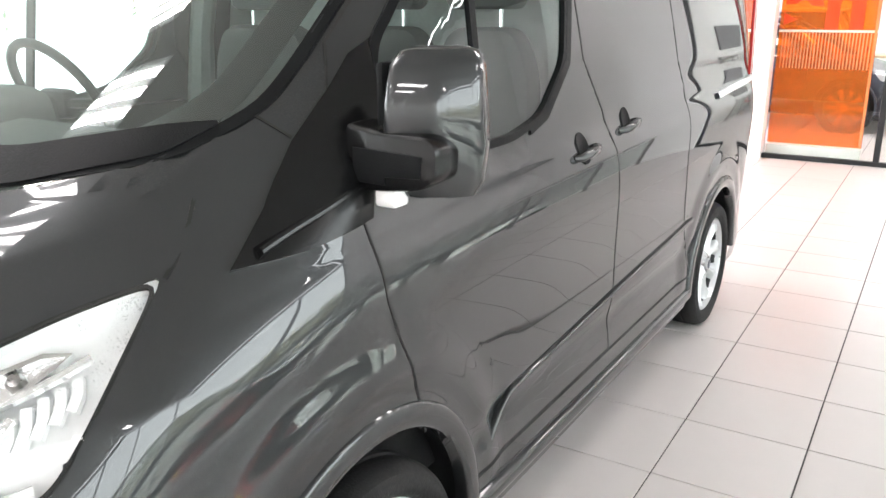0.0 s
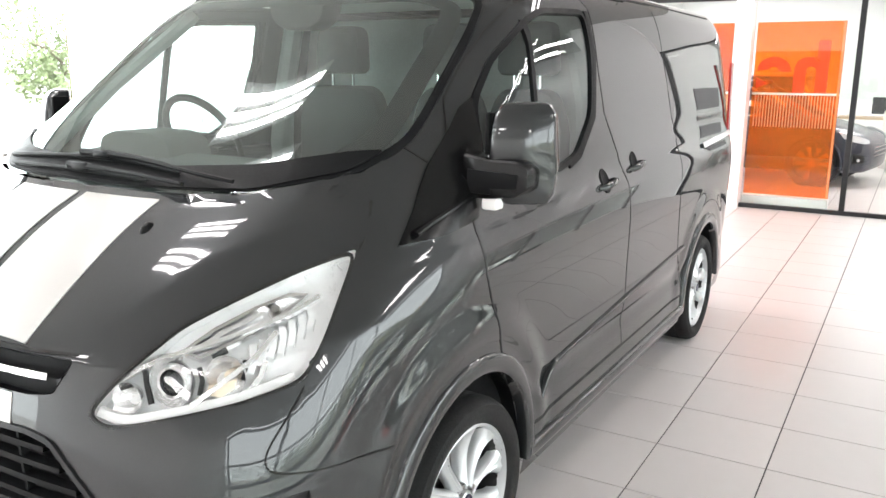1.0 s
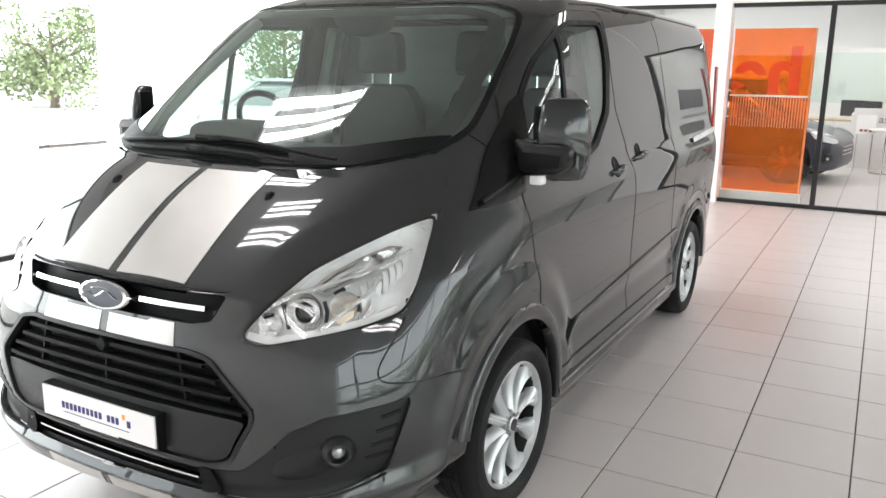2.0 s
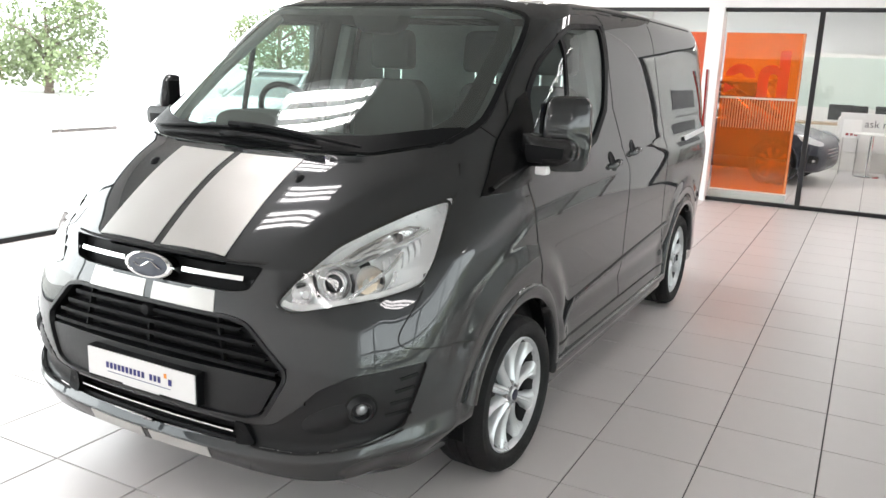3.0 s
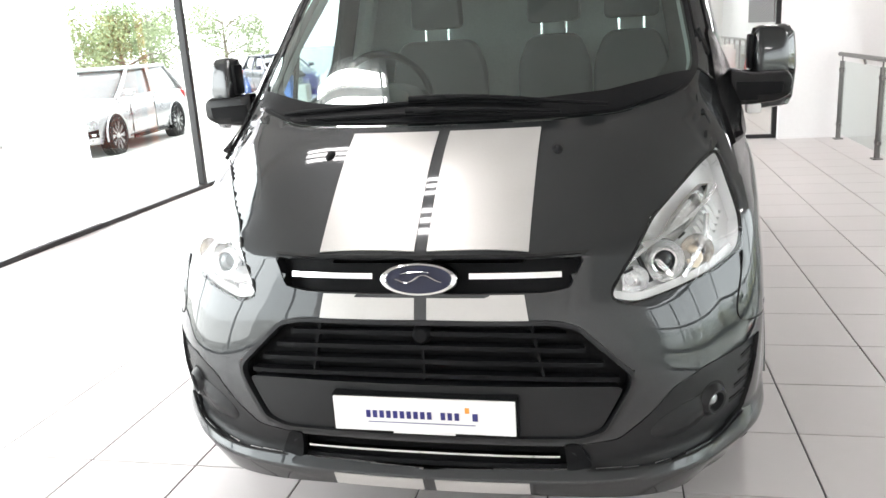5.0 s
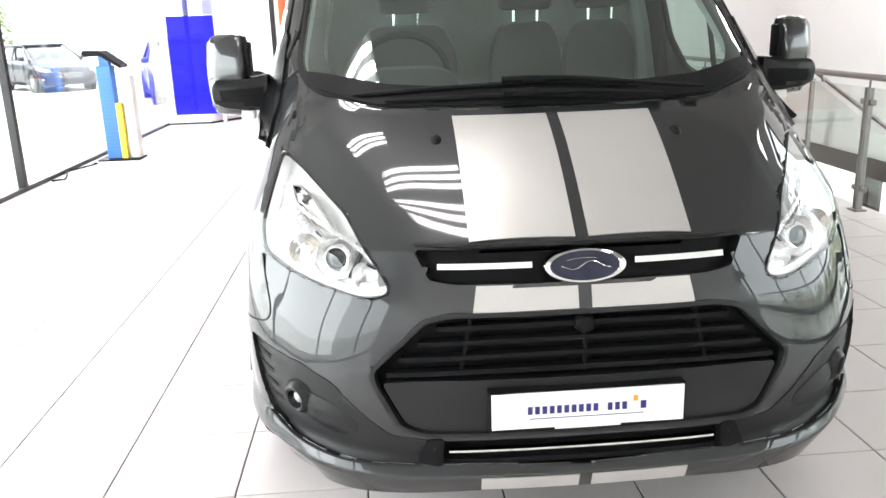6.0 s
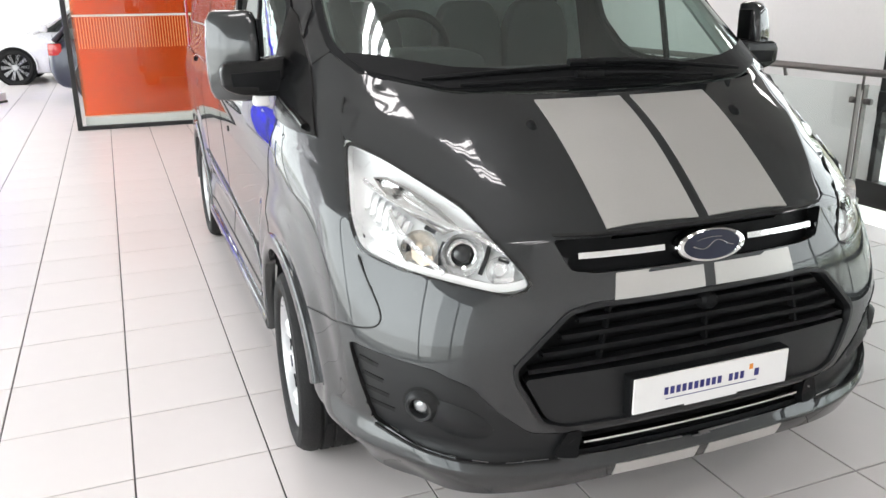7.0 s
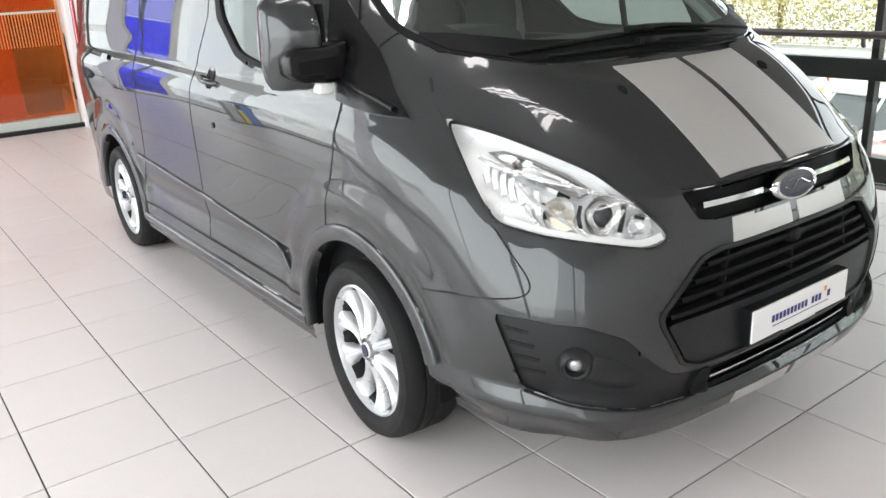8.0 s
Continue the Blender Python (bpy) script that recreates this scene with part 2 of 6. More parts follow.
def lathe_bm(profile, seg=48, axis="x", bm=None, closed=False):
    """Turns (radius, along) pairs about an axis."""
    bm = bm or bmesh.new()
    rings = []
    for k in range(seg):
        c, s = math.cos(2 * math.pi * k / seg), math.sin(2 * math.pi * k / seg)
        rings.append([bm.verts.new((a, r * c, r * s) if axis == "x" else (r * c, a, r * s) if axis == "y" else (r * c, r * s, a)) for r, a in profile])
    n = len(profile)
    for k in range(seg):
        r0, r1 = rings[k], rings[(k + 1) % seg]
        for i in range(n if closed else n - 1):
            bm.faces.new((r0[i], r1[i], r1[(i + 1) % n], r0[(i + 1) % n]))
    bmesh.ops.remove_doubles(bm, verts=bm.verts, dist=1e-5)
    bmesh.ops.recalc_face_normals(bm, faces=bm.faces)
    return bm


def prism_bm(outline, axis, a, b, bevel=0.0, bm=None):
    """A flat outline of (p, q) pairs pushed from a to b along an axis."""
    bm = bm or bmesh.new()
    def at(p, q, h):
        return (h, p, q) if axis == "x" else (p, h, q) if axis == "y" else (p, q, h)
    lo, hi = [bm.verts.new(at(p, q, a)) for p, q in outline], [bm.verts.new(at(p, q, b)) for p, q in outline]
    n = len(outline)
    fs = [bm.faces.new(lo[::-1]), bm.faces.new(hi)]
    fs += [bm.faces.new((lo[i], lo[(i + 1) % n], hi[(i + 1) % n], hi[i])) for i in range(n)]
    bmesh.ops.recalc_face_normals(bm, faces=fs)
    if bevel:
        bmesh.ops.bevel(bm, geom=list({e for f in fs[:2] for e in f.edges}), offset=bevel, segments=2, profile=0.5, affect="EDGES")
    return bm


def rounded(points, radius=0.03, n=4):
    """Rounds the corners of a closed outline."""
    out = []
    m = len(points)
    for i in range(m):
        p, a, b = Vector(points[i]), Vector(points[i - 1]), Vector(points[(i + 1) % m])
        ra, rb = min(radius, (a - p).length * 0.45), min(radius, (b - p).length * 0.45)
        s, e = p + (a - p).normalized() * ra, p + (b - p).normalized() * rb
        for k in range(n + 1):
            t = k / n
            out.append(tuple((1 - t) ** 2 * s + 2 * t * (1 - t) * p + t * t * e))
    return out


# ---------------------------------------------------------------- the van's skin
def pchip(ts, vs, t):
    """Monotone cubic through rows vs at ts."""
    ts, vs, t = np.asarray(ts, float), np.asarray(vs, float), np.asarray(t, float)
    h = np.diff(ts)[:, None]
    d = np.diff(vs, axis=0) / h
    m = np.zeros_like(vs)
    w1, w2 = 2 * h[1:] + h[:-1], h[1:] + 2 * h[:-1]
    with np.errstate(divide="ignore", invalid="ignore"):
        inner = (w1 + w2) / (w1 / d[:-1] + w2 / d[1:])
    m[1:-1] = np.where(d[:-1] * d[1:] > 0, inner, 0)
    m[0], m[-1] = d[0], d[-1]
    i = np.clip(np.searchsorted(ts, t, side="right") - 1, 0, len(ts) - 2)
    s = ((t - ts[i]) / (ts[i + 1] - ts[i]))[:, None]
    hh = h[i]
    return (2 * s**3 - 3 * s**2 + 1) * vs[i] + (s**3 - 2 * s**2 + s) * hh * m[i] + (-2 * s**3 + 3 * s**2) * vs[i + 1] + (s**3 - s**2) * hh * m[i + 1]


def spline(ts, vs, t):
    """Natural cubic through rows vs at ts."""
    ts, vs, t = np.asarray(ts, float), np.asarray(vs, float), np.asarray(t, float)
    n, h = len(ts), np.diff(ts)
    a, rhs = np.eye(n), np.zeros_like(vs)
    for i in range(1, n - 1):
        a[i, i - 1 : i + 2] = h[i - 1], 2 * (h[i - 1] + h[i]), h[i]
        rhs[i] = 6 * ((vs[i + 1] - vs[i]) / h[i] - (vs[i] - vs[i - 1]) / h[i - 1])
    m = np.linalg.solve(a, rhs)
    i = np.clip(np.searchsorted(ts, t, side="right") - 1, 0, n - 2)
    p, q, hh = (ts[i + 1] - t)[:, None], (t - ts[i])[:, None], h[i][:, None]
    return m[i] * p**3 / (6 * hh) + m[i + 1] * q**3 / (6 * hh) + (vs[i] / hh - m[i] * hh / 6) * p + (vs[i + 1] / hh - m[i + 1] * hh / 6) * q


# Rails from the nose's middle round the front corner: side height, then five places (x, y, z).
RAILS = [
    (0.225, [(0, -1.010, 0.285), (0.30, -1.000, 0.285), (0.50, -0.970, 0.272), (0.77, -0.855, 0.265), (0.935, -0.62, 0.265)]),
    (0.330, [(0, -1.032, 0.336), (0.30, -1.022, 0.336), (0.55, -0.990, 0.338), (0.81, -0.865, 0.360), (0.962, -0.60, 0.39)]),
    (0.440, [(0, -1.002, 0.385), (0.30, -0.995, 0.385), (0.55, -0.962, 0.388), (0.79, -0.845, 0.425), (0.945, -0.60, 0.46)]),
    (0.550, [(0, -1.020, 0.500), (0.30, -1.013, 0.500), (0.56, -0.975, 0.520), (0.79, -0.870, 0.540), (0.950, -0.61, 0.55)]),
    (0.660, [(0, -1.010, 0.640), (0.30, -1.000, 0.640), (0.57, -0.965, 0.640), (0.80, -0.855, 0.650), (0.950, -0.60, 0.66)]),
    (0.780, [(0, -1.000, 0.795), (0.30, -0.990, 0.795), (0.52, -0.955, 0.790), (0.79, -0.825, 0.775), (0.945, -0.57, 0.77)]),
    (0.880, [(0, -0.975, 0.870), (0.30, -0.965, 0.870), (0.52, -0.925, 0.870), (0.77, -0.790, 0.870), (0.938, -0.53, 0.87)]),
    (0.980, [(0, -0.950, 0.982), (0.30, -0.938, 0.980), (0.53, -0.880, 0.968), (0.75, -0.730, 0.970), (0.925, -0.47, 1.00)]),
    (1.080, [(0, -0.810, 1.105), (0.32, -0.790, 1.098), (0.56, -0.725, 1.103), (0.76, -0.590, 1.070), (0.915, -0.37, 1.085)]),
    (1.170, [(0, -0.655, 1.213), (0.36, -0.615, 1.2155), (0.60, -0.545, 1.220), (0.78, -0.430, 1.175), (0.908, -0.25, 1.168)]),
    (1.250, [(0, -0.500, 1.285), (0.36, -0.484, 1.285), (0.61, -0.408, 1.290), (0.79, -0.240, 1.305), (0.885, -0.09, 1.280)]),
    (1.570, [(0, -0.020, 1.600), (0.35, -0.013, 1.600), (0.60, 0.012, 1.600), (0.765, 0.150, 1.590), (0.855, 0.27, 1.585)]),
    (1.850, [(0, 0.430, 1.905), (0.33, 0.434, 1.900), (0.55, 0.446, 1.890), (0.695, 0.500, 1.870), (0.800, 0.60, 1.860)]),
    (1.925, [(0, 0.540, 1.950), (0.33, 0.550, 1.945), (0.53, 0.570, 1.935), (0.660, 0.610, 1.920), (0.745, 0.70, 1.920)]),
]
SIDE_Z = [0.2, 0.33, 0.45, 0.66, 0.85, 1.0, 1.1, 1.18, 1.25, 1.4, 1.57, 1.75, 1.85, 1.925, 2.0]
SIDE_X = [0.955, 0.975, 0.968, 0.975, 0.982, 0.982, 0.978, 0.968, 0.955, 0.938, 0.912, 0.878, 0.845, 0.785, 0.65]
AXLES, HUB_Z, ARCH = (0.0, 2.933), 0.326, 0.408


def rail_points(zs, front):
    pts = [tuple(p) for p in front]
    y4 = front[4][1]
    y5 = max(0.0, y4 + 0.14)
    ys = [y5, max(0.45, y5 + 0.2), 1.4, 2.4, 2.93, 3.45]
    for y in ys:
        up = 0.045 * min(1, max(0, (y - 0.6) / 1.2)) * min(1, max(0, (zs - 1.5) / 0.4))
        z = zs + up
        x = float(np.interp(zs, SIDE_Z, SIDE_X)) - 0.012 * max(0, y - 2.6)
        pts.append((x, y, z))
    lean = 0.10 * max(0, zs - 1.1)
    up = 0.045 * min(1, max(0, (zs - 1.5) / 0.4))
    x = pts[-1][0]
    pts += [(x - 0.02, 3.72 - lean, zs + up), (x - 0.10, 3.86 - lean, zs + up), (x * 0.5, 3.905 - lean, zs + up), (0, 3.91 - lean, zs + up)]
    return pts


KSUB = [10, 10, 12, 18, 36, 34, 36, 28, 24, 24, 8, 6, 6, 6]
VSUB = [6, 7, 8, 9, 9, 8, 8, 8, 8, 8, 16, 16, 7]


def skin():
    """The half skin as a grid of places: rows from the sill up and over the roof, columns from nose to tail."""
    cage = np.array([rail_points(*r) for r in RAILS])
    nk = cage.shape[1]
    kt = np.concatenate([np.linspace(i, i + 1, s, endpoint=False) for i, s in enumerate(KSUB)] + [[nk - 1]])
    rails = []
    for row in cage:
        d = np.r_[0, np.cumsum(np.linalg.norm(np.diff(row, axis=0), axis=1))]
        fine = np.interp(kt, np.arange(nk), d)
        both = np.concatenate([row[3:0:-1] * (-1, 1, 1), row[:5]])
        front = spline(np.r_[-d[3:0:-1], d[:5]], both, fine)
        side = pchip(d, row, fine)
        mix = np.clip((kt - 3.0) / 1.0, 0, 1)[:, None]
        mix = mix * mix * (3 - 2 * mix)
        rails.append(np.where(kt[:, None] <= 4, front * (1 - mix) + side * mix, side))
    rails = np.array(rails)
    vt = np.concatenate([np.linspace(i, i + 1, s, endpoint=False) for i, s in enumerate(VSUB)] + [[len(RAILS) - 1]])
    d = np.r_[0, np.cumsum(np.linalg.norm(np.diff(rails, axis=0), axis=2).mean(1))]
    at = np.interp(vt, np.arange(len(RAILS)), d)
    flat = rails.reshape(len(rails), -1)
    low, hood, screen = vt <= 7, (vt > 7) & (vt <= 10), vt > 10
    grid = np.zeros((len(vt), flat.shape[1]))
    grid[low] = pchip(d[:8], flat[:8], at[low])
    grid[hood] = spline(d[7:11], flat[7:11], at[hood])
    grid[screen] = pchip(d[10:], flat[10:], at[screen])
    grid = grid.reshape(len(vt), -1, 3)
    # ease the surface, keeping the nose's edges, the bonnet's front edge and the scuttle
    hold = [int(np.argmin(np.abs(vt - e))) for e in (7, 10, 13)]
    for _ in range(14):
        side = np.concatenate([grid[:, 1:2] * (-1, 1, 1), grid, grid[:, -1:]], axis=1)
        eased = (side[:, :-2] + 2 * side[:, 1:-1] + side[:, 2:]) / 4
        eased[:, -1] = grid[:, -1]
        grid = eased
        new_rows = grid.copy()
        new_rows[1:-1] = (grid[:-2] + 2 * grid[1:-1] + grid[2:]) / 4
        keep = [0, len(vt) - 1, *hold] + [int(np.argmin(np.abs(vt - e))) for e in (1, 2)]
        new_rows[keep] = grid[keep]
        grid = new_rows
    top = grid[-1]
    roof = []
    for s in np.linspace(0, 1, 13)[1:]:
        spine = np.stack([0 * top[:, 0], np.clip(top[:, 1], 0.85, 3.5), 0 * top[:, 0] + 1.985 - 0.02 * np.abs(np.clip(top[:, 1], 0.85, 3.5) - 2.0) / 1.5], 1)
        row = top * (1 - s) + spine * s
        row[:, 2] = top[:, 2] + (spine[:, 2] - top[:, 2]) * (1 - (1 - s) ** 2)
        roof.append(row)
    grid = np.concatenate([grid, np.array(roof)])
    # a crease on each flank of the bonnet
    hy, hz = grid[..., 1], grid[..., 2]
    line = np.interp(hy, (-0.90, -0.74, -0.62, -0.48, -0.30), (0.47, 0.535, 0.60, 0.685, 0.79))
    on_hood = np.clip((hz - 1.02) / 0.05, 0, 1) * np.clip((-0.32 - hy) / 0.08, 0, 1) * np.clip((hy + 0.93) / 0.1, 0, 1)
    off = np.sqrt((grid[..., 0] - line) ** 2 + 0.006**2)
    grid[..., 2] += on_hood * 0.008 * np.exp(-off / 0.035)
    # flared wheel arches, a swage along the side and a hollow under the waistline
    y, z, x = grid[..., 1], grid[..., 2], grid[..., 0]
    side = np.clip((x - 0.82) / 0.13, 0, 1)
    side = side * side * (3 - 2 * side)
    for a in AXLES:
        r = np.hypot(y - a, z - HUB_Z)
        dome = np.clip((0.65 - r) / 0.12, 0, 1)
        dome = dome * dome * (3 - 2 * dome)
        low = np.clip((z - 0.3) / 0.15, 0, 1) * (1.0 if a == 0 else 0.7)
        grid[..., 0] += side * low * (0.018 * dome - 0.004 * np.exp(-(((r - 0.49) / 0.035) ** 2)))
    on_side = side * np.clip((y - 0.2) / 0.3, 0, 1) * np.clip((3.75 - y) / 0.2, 0, 1)
    dz = z - np.interp(y, (-0.60, -0.44, -0.31, -0.16, 0.04, 0.67, 2.0, 3.6), (1.03, 1.074, 1.105, 1.135, 1.164, 1.198, 1.235, 1.25))
    along = side * np.clip((3.75 - y) / 0.2, 0, 1)
    drop = np.clip(-dz / 0.12, 0, 1)
    fall = np.clip((-dz - 0.12) / 0.36, 0, 1)
    band = np.where(dz > 0, 0.004 * np.exp(-((dz / 0.02) ** 2)), 0.004 + 0.020 * (1 - (1 - drop) ** 2) - 0.014 * fall * fall * (3 - 2 * fall))
    grid[..., 0] += along * band
    grid[..., 0] -= on_side * 0.004 * (lambda q: q * q * (3 - 2 * q))(np.clip((y - 2.1) / 0.6, 0, 1)) * np.exp(-(((z - 1.33) / 0.045) ** 2))
    grid[..., 0] -= on_side * 0.012 * np.exp(-(((z - 0.52) / 0.05) ** 2))
    # the valance tucks in ahead of the front wheel
    under = np.clip((0.41 - z) / 0.15, 0, 1)
    ahead = np.clip((y + 0.97) / 0.22, 0, 1) * np.clip((-0.33 - y) / 0.04, 0, 1)
    grid[..., 0] -= 0.07 * under * under * (3 - 2 * under) * ahead * ahead * (3 - 2 * ahead) * np.clip(x / 0.6, 0, 1)
    return grid

GRID = skin()


def grid_normals(g):
    du, dv = np.gradient(g, axis=1), np.gradient(g, axis=0)
    n = np.cross(du, dv)
    n /= np.linalg.norm(n, axis=2, keepdims=True) + 1e-12
    n[:, 0, 0] = 0
    n[:, -1, 0] = 0
    n[-1] = (0, 0, 1)
    return n / (np.linalg.norm(n, axis=2, keepdims=True) + 1e-12)


NORMALS = grid_normals(GRID)
if NORMALS[len(GRID) // 4, GRID.shape[1] // 2, 0] < 0:
    NORMALS = -NORMALS


def skin_tree():
    nv, nk, _ = GRID.shape
    pts, faces = [], []
    for sx in (1, -1):
        base = len(pts)
        pts += [(sx * p[0], p[1], p[2]) for p in GRID.reshape(-1, 3).tolist()]
        for v in range(nv - 1):
            for k in range(nk - 1):
                a = base + v * nk + k
                q = (a, a + 1, a + nk + 1, a + nk)
                faces.append(q if sx > 0 else q[::-1])
    return BVHTree.FromPolygons(pts, faces)


TREE = skin_tree()


def on_skin(view, p, q, sign=1):
    """The skin's place and outward normal seen from the front (x, z), the side (y, z) or above (x, y)."""
    if view == "front":
        eye, way = Vector((p, -3, q)), Vector((0, 1, 0))
    elif view == "side":
        eye, way = Vector((3 * sign, p, q)), Vector((-sign, 0, 0))
    elif view == "corner":
        eye = Vector((sign * (0.8 * p + 1.8), 0.6 * p - 2.4, q))
        way = Vector((-0.6 * sign, 0.8, 0))
    else:
        eye, way = Vector((p, q, 4)), Vector((0, 0, -1))
    hit, n, _, _ = TREE.ray_cast(eye, way)
    if hit is None:
        hit, n, _, _ = TREE.find_nearest(eye + way * 2.2)
    if n.dot(way) > 0:
        n = -n
    return hit, n


def inside(poly, pts):
    poly = np.asarray(poly, float)
    x, y = pts[:, 0], pts[:, 1]
    hit = np.zeros(len(pts), bool)
    for a, b in zip(poly, np.roll(poly, -1, axis=0)):
        cross = (a[1] > y) != (b[1] > y)
        with np.errstate(divide="ignore", invalid="ignore"):
            hit ^= cross & (x < (b[0] - a[0]) * (y - a[1]) / (b[1] - a[1] + 1e-15) + a[0])
    return hit


def nearest_on(poly, pts):
    poly = np.asarray(poly, float)
    best, where = np.full(len(pts), 9.0), pts.copy()
    for a, b in zip(poly, np.roll(poly, -1, axis=0)):
        ab = b - a
        t = np.clip(((pts - a) @ ab) / (ab @ ab + 1e-12), 0, 1)
        c = a + t[:, None] * ab
        d = np.linalg.norm(pts - c, axis=1)
        near = d < best
        best[near], where[near] = d[near], c[near]
    return best, where


def circle(cy, cz, r, n=48):
    return [(cy + r * math.cos(2 * math.pi * i / n), cz + r * math.sin(2 * math.pi * i / n)) for i in range(n)]


ACROSS = {"front": ((1, 0, 0), (0, 0, 1)), "side": ((0, 1, 0), (0, 0, 1)), "top": ((1, 0, 0), (0, 1, 0)), "corner": ((0.8, 0.6, 0), (0, 0, 1))}


def corner(*places):
    """Places on the front corner as seen square to it."""
    return [(0.8 * x + 0.6 * y, z) for x, y, z in places]


def arch_outline(y, r, low=0.15, n=36):
    """A wheel opening: round above the hub, straight below it."""
    return [(y + r, low)] + [(y + r * math.cos(math.pi * i / n), HUB_Z + r * math.sin(math.pi * i / n)) for i in range(n + 1)] + [(y - r, low)]


# Outlines for one half; the ones on the middle line start a little across it.
SCREEN = rounded([(-0.3, 1.287), (0.3, 1.289), (0.54, 1.296), (0.735, 1.342), (0.798, 1.41), (0.797, 1.48), (0.78, 1.61), (0.765, 1.75), (0.735, 1.855), (0.6, 1.893), (-0.3, 1.912)], 0.05)
DOOR_GLASS = rounded([(0.10, 1.272), (0.70, 1.276), (0.885, 1.31), (1.065, 1.45), (1.125, 1.667), (1.12, 1.845), (0.70, 1.825), (0.585, 1.785), (0.357, 1.656), (0.205, 1.52)], 0.05)
GRILLE = rounded([(-0.3, 0.80), (0.36, 0.80), (0.43, 0.785), (0.575, 0.65), (0.575, 0.615), (0.505, 0.485), (0.44, 0.462), (-0.3, 0.462)], 0.02)
SLOT = rounded([(-0.3, 0.878), (0.34, 0.878), (0.41, 0.888), (0.45, 0.967), (-0.3, 0.974)], 0.012)
LOWER = rounded([(-0.3, 0.442), (0.385, 0.442), (0.43, 0.368), (-0.3, 0.352)], 0.015)
FOG = rounded(corner((0.40, -0.99, 0.443), (0.535, -0.972, 0.458), (0.612, -0.957, 0.522), (0.688, -0.93, 0.602), (0.776, -0.875, 0.645), (0.935, -0.66, 0.674), (0.892, -0.732, 0.452), (0.808, -0.83, 0.410), (0.70, -0.91, 0.384), (0.62, -0.95, 0.371), (0.445, -0.985, 0.368)), 0.018)
LAMP = rounded(corner((0.513, -0.936, 0.852), (0.570, -0.926, 0.831), (0.705, -0.845, 0.861), (0.812, -0.739, 0.883), (0.886, -0.624, 0.912), (0.893, -0.555, 0.99), (0.868, -0.44, 1.10), (0.846, -0.353, 1.173), (0.77, -0.50, 1.135), (0.70, -0.622, 1.090), (0.63, -0.75, 1.037), (0.575, -0.873, 0.950), (0.527, -0.918, 0.885)), 0.02)
HOOD = [(-0.3, -0.957), (0.30, -0.944), (0.50, -0.903), (0.575, -0.865), (0.63, -0.748), (0.70, -0.620), (0.77, -0.497), (0.846, -0.350), (0.838, -0.272), (0.81, -0.243), (0.743, -0.297), (0.64, -0.357), (0.46, -0.44), (0.27, -0.492), (-0.3, -0.522)]
WING = [(0.196, 0.67), (0.159, 0.787), (0.115, 0.895), (0.062, 1.031), (0.047, 1.135), (0.042, 1.2), (-0.02, 1.40), (-0.09, 1.42), (-0.255, 1.31), (-0.32, 1.27), (-0.36, 1.16), (-0.60, 0.95), (-0.655, 0.86), (-0.70, 0.785), (-0.715, 0.745), (-0.69, 0.722), (-0.62, 0.703), (-0.44, 0.645), (-0.2, 0.5), (0.19, 0.5)]
DOOR = [(0.196, 0.67), (0.159, 0.787), (0.115, 0.895), (0.062, 1.031), (0.047, 1.135), (0.042, 1.20), (0.05, 1.40), (0.13, 1.535), (0.26, 1.64), (0.42, 1.755), (0.56, 1.83), (0.75, 1.878), (1.15, 1.900), (1.19, 1.86), (1.185, 1.62), (1.21, 1.45), (1.34, 1.28), (1.385, 1.15), (1.45, 0.66), (1.45, 0.405), (0.42, 0.405)]
SLIDER = [(1.45, 0.405), (1.45, 0.66), (1.385, 1.15), (1.34, 1.28), (1.21, 1.45), (1.185, 1.62), (1.19, 1.915), (2.10, 1.925), (2.13, 1.69), (2.20, 1.40), (2.27, 1.29), (2.24, 1.0), (2.33, 0.66), (2.42, 0.52), (2.44, 0.405)]

CUTS = [("cut", "front", SCREEN, lambda p: (p[:, 1] < 0.75) & (p[:, 2] > 1.2)),
        ("cut", "side", DOOR_GLASS, lambda p: p[:, 0] > 0.8),
        ("cut", "side", arch_outline(AXLES[0], ARCH), lambda p: p[:, 0] > 0.7),
        ("cut", "side", arch_outline(AXLES[1], ARCH), lambda p: p[:, 0] > 0.7),
        ("grille", "front", GRILLE, lambda p: p[:, 1] < -0.8),
        ("slot", "front", SLOT, lambda p: p[:, 1] < -0.8),
        ("lower", "front", LOWER, lambda p: p[:, 1] < -0.8),
        ("fog", "corner", FOG, lambda p: p[:, 1] < -0.4),
        ("lamp", "corner", LAMP, lambda p: (p[:, 1] < -0.25) & (p[:, 2] < 1.2)),
        ("hood", "top", HOOD, lambda p: (p[:, 2] > 0.95) & (p[:, 2] < 1.36)),
        ("wing", "side", WING, lambda p: (p[:, 0] > 0.75) & (p[:, 1] < 0.3)),
        ("door", "side", DOOR, lambda p: p[:, 0] > 0.75),
        ("slider", "side", SLIDER, lambda p: p[:, 0] > 0.75)]


